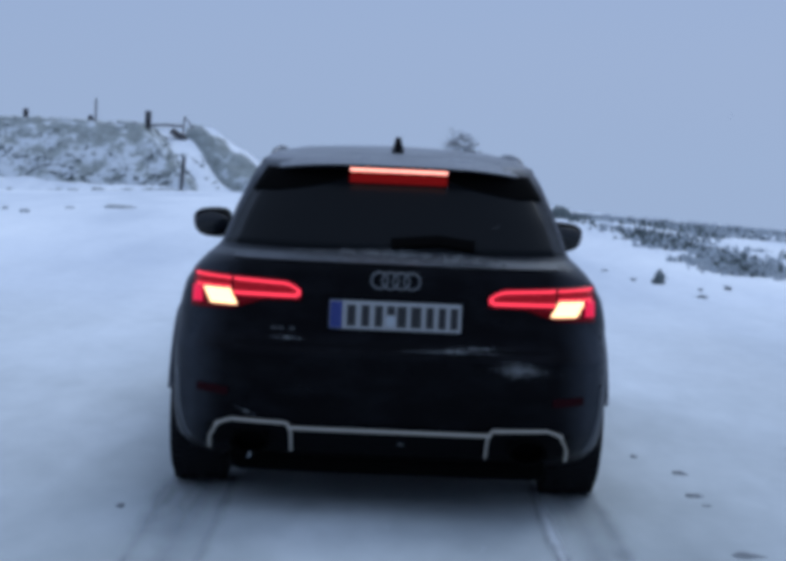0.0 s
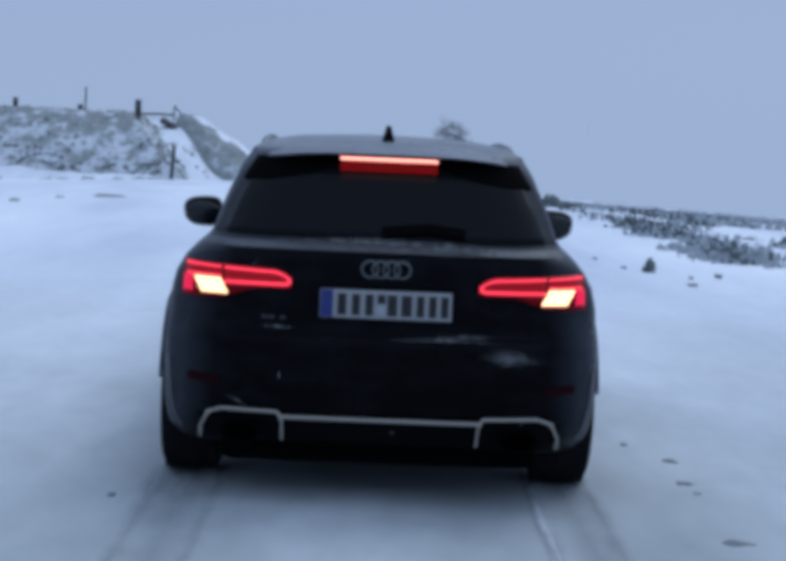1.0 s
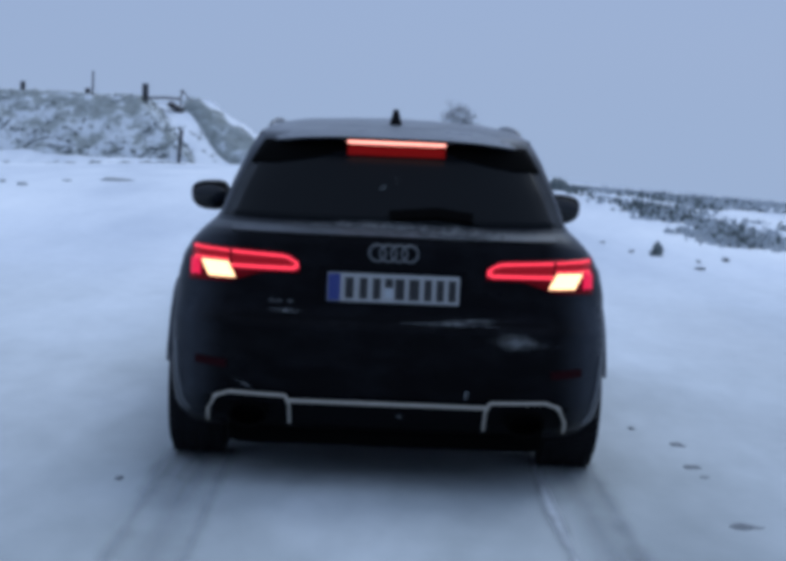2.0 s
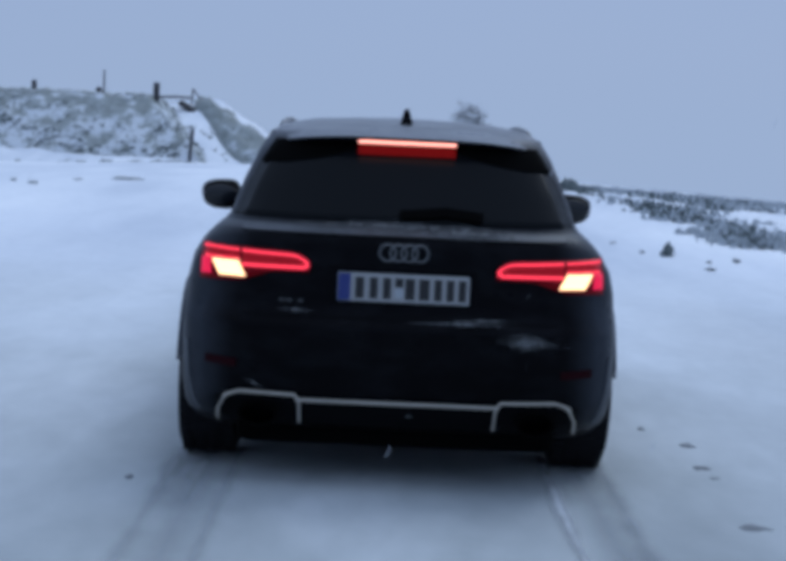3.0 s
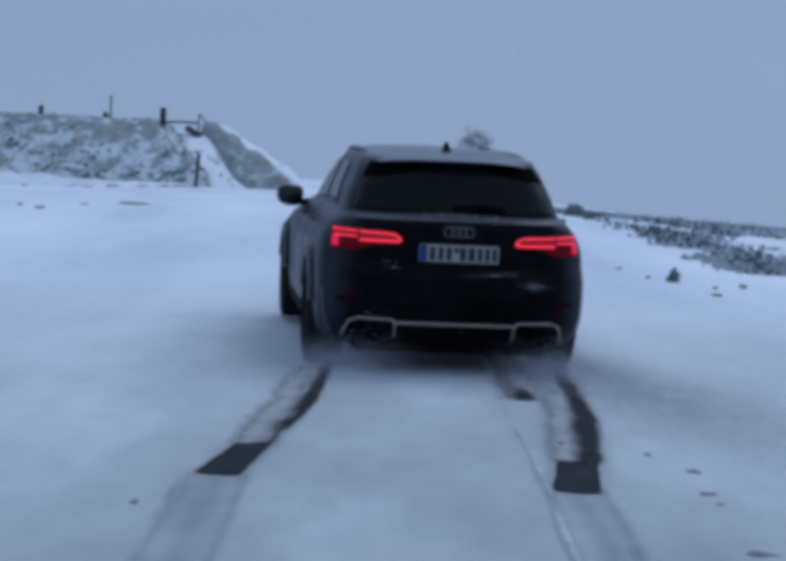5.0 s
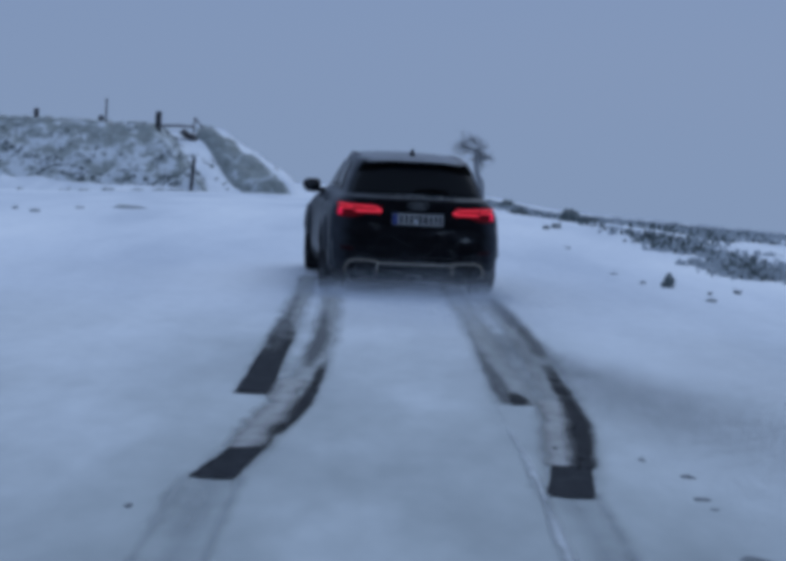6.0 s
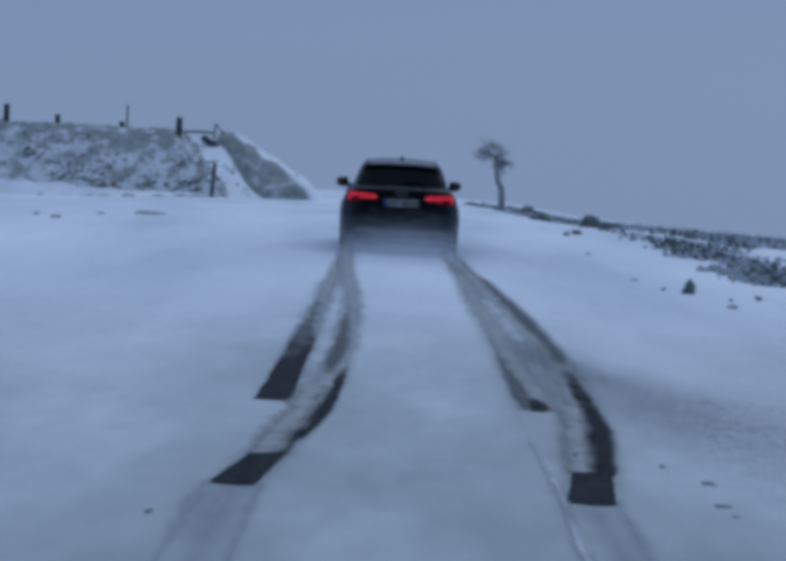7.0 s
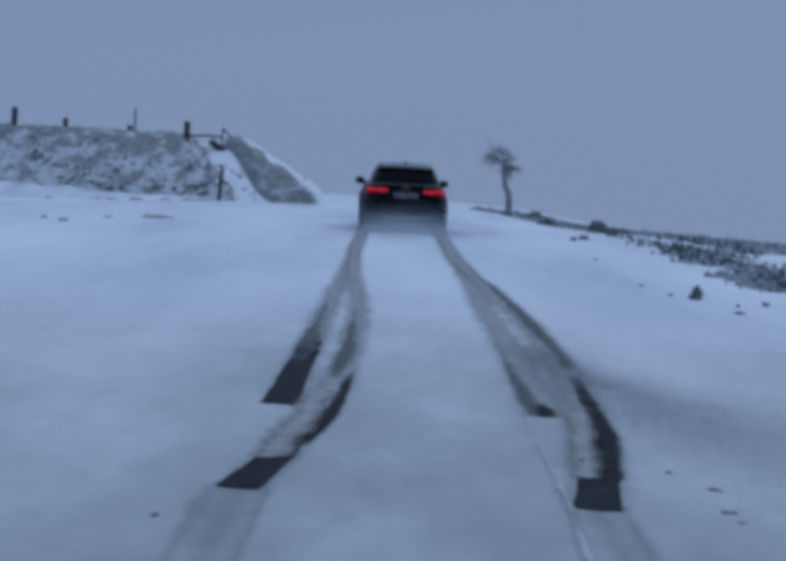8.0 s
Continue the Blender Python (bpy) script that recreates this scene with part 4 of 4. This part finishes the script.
def build_scrub():
    rnd = random.Random(11)
    v, f, w, g = [], [], [], []
    for _ in range(2600):
        y = 24 + 150 * rnd.random() ** 1.4
        x = 4.85 + 0.014 * (y - 22) + (rnd.random() ** 1.3) * (2 + y * 0.30)
        near = x - 4.85 - 0.014 * (y - 22)
        if noise.noise(Vector((near * 0.7, y * 0.13, 4))) + 0.5 * noise.noise(Vector((x * 1.3, y * 0.5, 1))) < 0.11 - 0.22 * ease(0.9, 0.0, near):
            continue
        s = rnd.uniform(0.6, 1.6) * (1 + y / 150)
        if rnd.random() < (0.44 if near < 2.5 else 0.28):
            clump(v, f, rnd, x, y, ground_z(x, y), 0.25 * s, 0.14 * s, 12)
        else:
            clump(w, g, rnd, x, y, ground_z(x, y), 0.30 * s, 0.12 * s, 15)
    for _ in range(420):
        y = rnd.uniform(105, 190)
        x = y * rnd.uniform(0.088, 0.24)
        if noise.noise(Vector((x * 0.25, y * 0.04, 8))) > -0.1:
            clump(w, g, rnd, x, y, ground_z(x, y), 0.7, rnd.uniform(0.18, 0.5), 18, 0.5)
    for _ in range(700):
        y = rnd.uniform(50, 125)
        x = y * rnd.uniform(0.135, 0.27)
        if noise.noise(Vector((x * 0.5, y * 0.08, 2))) > -0.12:
            s = rnd.uniform(0.5, 1.1) * (1 + y / 150)
            clump(*((v, f) if rnd.random() < 0.36 else (w, g)), rnd, x, y, ground_z(x, y), 0.30 * s, 0.13 * s, 12)
    tagged(new("scrub", mesh_of("scrub", v, f, SCRUB, False)), "dark low scrub poking through snow along the verge", "scrub", kind="stuff")
    tagged(new("snowy_scrub", mesh_of("snowy_scrub", w, g, FROST, False)), "frosted pale scrub along the verge", "scrub", kind="stuff")
    v, f = [], []
    for _ in range(1000):
        x, y = rnd.uniform(-24, -4.2), rnd.uniform(89.5, 103)
        if noise.noise(Vector((x * 0.5, y * 0.5, 2))) > -0.05 and (bank_left(x, y) > max(0.4, snow_ramp(x, y), snow_drift(x, y)) or (bank_right(x, y) > max(0.5, snow_ramp(x, y)) and rnd.random() < 0.6)):
            clump(v, f, rnd, x, y, on_bank(x, y), 0.15, 0.17, 7)
    for _ in range(60):
        x, y = rnd.uniform(-10.2, -7.2), rnd.uniform(93.5, 100)
        if noise.noise(Vector((x * 0.9, y * 0.9, 5))) > 0.05:
            clump(v, f, rnd, x, y, on_bank(x, y), 0.2, 0.16, 9)
    w, g = [], []
    for _ in range(650):
        x, y = rnd.uniform(-24, -8.6), rnd.uniform(90.3, 94.2)
        if noise.noise(Vector((x * 0.45, y * 0.9, 6))) > 0.02 + 0.08 * (y - 91) and bank_left(x, y) > max(0.4, snow_drift(x, y)):
            clump(w, g, rnd, x, y, on_bank(x, y), 0.16, 0.22, 7)
    for _ in range(520):
        x, y = rnd.uniform(-24, -8.2), 86.8 + rnd.gauss(0, 0.35)
        if noise.noise(Vector((x * 0.35, 3, 6))) > -0.22:
            clump(w, g, rnd, x, y, ground_z(x, y), 0.22, rnd.uniform(0.05, 0.12), 8)
    tagged(new("bank_scrub", mesh_of("bank_scrub", w, g, BANK_SCRUB, False)), "dark scrub along the lower bank", "scrub", kind="stuff")
    tagged(new("bank_grass", mesh_of("bank_grass", v, f, TUSSOCK, False)), "dead grass tussocks on the bank", "grass", kind="stuff")


build_scrub()


def tuft(x, y, w, h, seed, label):
    v, f = [], []
    clump(v, f, random.Random(seed), 0, 0, 0, w, h, 90, 0.45)
    ob = tagged(new("tussock", mesh_of("tussock", v, f, SCRUB, False)), label, "tussock", group="tussocks on the verge")
    ob.location = (x, y, ground_z(x, y))
    return ob


def compact_tussock(x, y, w, h, seed, label):
    """A dense dark hump of matted grass with short blades round it."""
    bm = bmesh.new()
    bmesh.ops.create_icosphere(bm, subdivisions=3, radius=1)
    for q in bm.verts:
        k = 1 + 0.5 * noise.noise(q.co * 2.1 + Vector((seed, 0, 0))) + 0.25 * noise.noise(q.co * 6)
        up = max(0.0, q.co.z)
        q.co = Vector((q.co.x * w / 2 * k * (1 - 0.28 * up) + 0.012 * up, q.co.y * w / 2 * k, q.co.z * h * k * 0.8))
    me = bm_mesh("hump", bm, SCRUB, False)
    v, f = [tuple(q.co) for q in me.vertices], [tuple(p.vertices) for p in me.polygons]
    bpy.data.meshes.remove(me)
    clump(v, f, random.Random(seed), 0, 0, 0, w * 0.5, h * 0.95, 70, 0.35)
    ob = tagged(new("tussock", mesh_of("tussock", v, f, SCRUB, False)), label, "tussock", group="tussocks on the verge")
    ob.location = (x, y, ground_z(x, y))


compact_tussock(3.52, 21.5, 0.15, 0.19, 4, "small dark tussock standing in the snow")
compact_tussock(5.2, 48.0, 0.55, 0.40, 7, "dark shrub on the snowy verge")
compact_tussock(7.05, 95.0, 1.0, 0.50, 9, "low dark shrub beside the bare tree")
tuft(5.0, 62, 0.3, 0.3, 2, "low grey tussock in the snow")


MARK = Nodes("grey_mark", (0.17, 0.185, 0.20), 0.9).mat
FOOTPRINTS = ((1.36, 8.75, 0.035, 0.07), (1.505, 8.33, 0.075, 0.12), (1.475, 7.78, 0.09, 0.10), (1.49, 7.55, 0.05, 0.08), (1.625, 7.25, 0.075, 0.13), (1.46, 6.62, 0.14, 0.12), (-0.87, 7.08, 0.035, 0.09))


def mound(name, x, y, w, d, h, seed, mat, label, group=""):
    """A low lump with an uneven outline, sunk a little into the snow."""
    bm = bmesh.new()
    bmesh.ops.create_icosphere(bm, subdivisions=3, radius=1)
    for q in bm.verts:
        k = 1 + 0.45 * noise.noise(q.co * 1.7 + Vector((seed * 3.1, 0, 0))) + 0.2 * noise.noise(q.co * 4 + Vector((0, seed, 0)))
        q.co = Vector((q.co.x * w / 2 * k, q.co.y * d / 2 * k, q.co.z * h * k))
    ob = tagged(new(name, bm_mesh(name, bm, mat, True)), label, "clod", group)
    ob.location = (x, y, ground_z(x, y))
    return ob


for k, (x, y, w, d, h) in enumerate(((-6.15, 34.2, 0.22, 0.3, 0.05), (-6.75, 35.5, 0.13, 0.3, 0.035), (-5.0, 38.6, 0.62, 1.1, 0.05), (-5.75, 37.0, 0.2, 0.4, 0.03))):
    mound("earth_clod", x, y, w, d, h, k + 1, EARTH, "grey frozen clod half buried in snow", "clods in the snow")
rnd_c = random.Random(8)
for k in range(26):
    x = -21 + k * 0.5 + rnd_c.uniform(-0.3, 0.3)
    mound("earth_clod", x, 86.5 + rnd_c.uniform(-1, 1), rnd_c.uniform(0.25, 0.9), 1.0, rnd_c.uniform(0.06, 0.13), k + 9, EARTH, "grey frozen clod along the foot of the bank", "clods at the bank")
# grey spots, built as very low lumps on the snow
for k, (x, y, w, d) in enumerate(FOOTPRINTS):
    mound("grey_spot", x, y, w, d, 0.007, k + 30, MARK, "shallow grey mark in the snow", "slush marks beside the track")
for k, (x, y, w, h) in enumerate(((3.15, 23.5, 0.05, 0.05), (3.3, 22.0, 0.03, 0.05), (3.68, 19.6, 0.06, 0.05), (3.25, 30.0, 0.05, 0.05), (3.66, 38.1, 0.07, 0.13), (3.96, 39.0, 0.09, 0.17), (3.85, 20.6, 0.02, 0.05), (4.22, 20.9, 0.03, 0.09))):
    tuft(x, y, w, h, k + 40, "small dark tuft poking out of the snow")

for x, y, w, h, k in ((7.9, 96.0, 0.4, 0.45, 73), (7.4, 62.0, 0.3, 0.35, 74)):
    tuft(x, y, w, h, k, "dark shrub on the snowy verge")

# broken brace and plank on the crest
brace = tagged(new("fence_brace", mesh_of("fence_brace", *tube([(0, 0, -0.5), (0.02, 0, 0.4), (0.06, 0, 0.95)], 0.045, 7), WOOD)), "broken wooden fence brace on the crest", "fence")
brace.location = (-9.72, 101.0, on_bank(-9.72, 101.0))
part("brace_rail", mesh_of("brace_rail", *tube([(0.06, 0, 0.95), (0.5, 0, 0.4), (1.0, 0, -0.1)], 0.04, 7), WOOD), brace)
part("brace_rail", mesh_of("brace_rail", *tube([(0.0, 0, 0.45), (-0.8, -0.6, 0.48), (-1.7, -1.5, 0.42)], 0.06, 7), WOOD), brace)
plank = tagged(new("plank", bm_mesh("plank", box_bm((1.25, 0.5, 0.22), (0, 0, 0), 0.02), WOOD)), "dark fallen timber on the snow ramp", "timber")
plank.matrix_world = pose(-9.75, 100.3, on_bank(-9.75, 100.3) + 0.1, 15, 32, 0)


# ---- snow thrown by the wheels, and falling flakes ----
def flakes(name, count, place, size, mat, label, seed):
    rnd = random.Random(seed)
    v, f = [], []
    for _ in range(count):
        cx, cy, cz = place(rnd)
        o = len(v)
        for _k in range(3):
            v.append((cx + rnd.uniform(-size, size), cy + rnd.uniform(-size, size), cz + rnd.uniform(-size, size)))
        f.append((o, o + 1, o + 2))
    return tagged(new(name, mesh_of(name, v, f, mat, False)), label, "snow", kind="stuff")


DUST = Nodes("snow_dust", (0.62, 0.66, 0.72), 1.0).mat


def plume(side):
    """Behind one wheel, thinning out backwards and upwards."""
    def place(r):
        back = r.random() ** 1.5 * 1.2
        return (side * 0.72 + r.gauss(0, 0.13 + 0.10 * back), -0.22 - back, abs(r.gauss(0, 0.05 + 0.07 * back)) + 0.01)
    return place


def low_cloud(r):
    back = r.random() ** 1.2 * 1.1
    return (r.gauss(0, 0.46), -0.7 - back, abs(r.gauss(0, 0.06 + 0.05 * back)))


def high_cloud(r):
    back = r.random() * 3.4
    return (r.gauss(0.05, 0.55 + 0.06 * back), -0.95 - back, abs(r.gauss(0, 0.18 + 0.02 * back)))


SPRAYS = [flakes("snow_spray", 52000, plume(s), 0.0022, DUST, "white plume of snow thrown up by a rear wheel", 5 + s) for s in (-1, 1)]
SPRAYS.append(flakes("snow_spray", 90000, low_cloud, 0.0024, DUST, "low haze of snow dust behind the car", 9))
SPRAYS.append(flakes("snow_spray", 210000, high_cloud, 0.0034, DUST, "tall haze of snow dust trailing the car", 13))


def slush_fan(r):
    """Slush thrown off the right rear wheel, settling in a curved band."""
    u = r.random() ** 0.8
    x = 1.10 + 1.15 * u ** 1.3 + r.gauss(0, 0.10 + 0.36 * u)
    y = 14.6 - 5.2 * u ** 0.75 + r.gauss(0, 0.35 + 0.7 * u)
    return (x, y, ground_z(x, y) + relief(x, y) + 0.004 + 0.004 * r.random())


FAN = flakes("thrown_slush", 260000, slush_fan, 0.0019, Nodes("grey_slush", (0.17, 0.185, 0.195), 0.9).mat, "fan of grey slush thrown onto the snow", 21)
FALLING = flakes("falling_snow", 420, lambda r: (r.uniform(-3.5, 6.5), r.uniform(2.6, 8), r.uniform(0, 13)), 0.006, DUST, "sparse falling snowflakes", 4)


def motions():
    walk(CAR, [(t, pose(x, y, z, p, 0, h)) for t, x, y, h, p, z in CAR_ROWS])
    # the wheels roll with the road, spinning a little faster at the start
    for wheel in WHEELS:
        base, rows, turn, last = wheel.location.copy(), [(0.0, pose(*wheel.location))], 0.0, 3.3
        rows.append((3.3, pose(*base)))
        for k in range(1, 142):
            t = 3.3 + k / 30
            if t > 8.001:
                break
            step = math.degrees(math.hypot(car_at(t)[0] - car_at(last)[0], car_at(t)[1] - car_at(last)[1]) / 0.325)
            turn += max(-80, -step - (18 if t < 4.6 else 6))if step < 60 else -80
            rows.append((t, pose(*base, turn)))
            last = t
        walk(wheel, rows)
    # the brake lamps draw back into their housings when the brake is let go
    for lamp in (*BRAKE_LAMPS, BRAKE_BAR):
        rise = 0.02 if lamp is BRAKE_BAR else 0.0
        walk(lamp, [(0.0, pose(0, 0, 0)), (3.43, pose(0, 0, 0)), (3.47, pose(0, 0.08, rise)), (8.0, pose(0, 0.08, rise))])

    # the plumes rise from the ground behind the wheels and trail the car
    for k, spray in enumerate(SPRAYS):
        low = -0.9 if k == 3 else 0.0
        rows = [(0.0, pose(0.151, 8.4, -1.6)), (3.35, pose(0.151, 8.4, -1.6))]
        for t, up, lag in ((3.6, -0.30, -0.1), (3.9, -0.12, 0.0), (4.2, -0.05, 0.05), (4.5, 0.0, 0.1), (5.0, 0.02, 0.15), (5.5, 0.0, 0.15), (6.0, 0.03, 0.1), (6.5, 0.03, 0.05), (7.0, 0.02, 0.0), (7.5, 0.0, 0.0), (8.0, 0.0, 0.0)):
            x, y, h = car_at(t)
            up += low * (1 - ease(4.6, 6.6, t)) + (0.06 * ease(6.4, 7.4, t) if k == 3 else 0.0) - (0.04 if k < 2 else 0.0) * (t > 4.9) - (0.13 * ease(3.6, 4.2, t) if k == 2 else 0.0)
            rows.append((t, pose(x + 0.06 * math.sin(3 * t + 2 * k), y - lag - 0.12 * math.sin(2.3 * t + k), up + ground_z(x, y) + 0.03 * math.sin(4 * t + k), 0, 0, h)))
        walk(spray, rows)
    # the trails show once the wheels have passed and the blown snow has cleared
    for piece, t in TRAIL_PIECES:
        walk(piece, [(0.0, pose(0, 0, -0.06)), (t, pose(0, 0, -0.06)), (t + 0.2, pose(0, 0, 0)), (8.0, pose(0, 0, 0))])
    walk(FAN, [(0.0, pose(-1.2, 0.0, -0.3)), (3.9, pose(-1.2, 0.0, -0.3)), (4.8, pose(0, 0, 0)), (8.0, pose(0, 0, 0))])
    walk(FALLING, [(0.0, pose(0, 0, 0)), (4.0, pose(-1.6, 0.2, -5.2)), (8.0, pose(-3.0, 0.0, -10.4))])


motions()
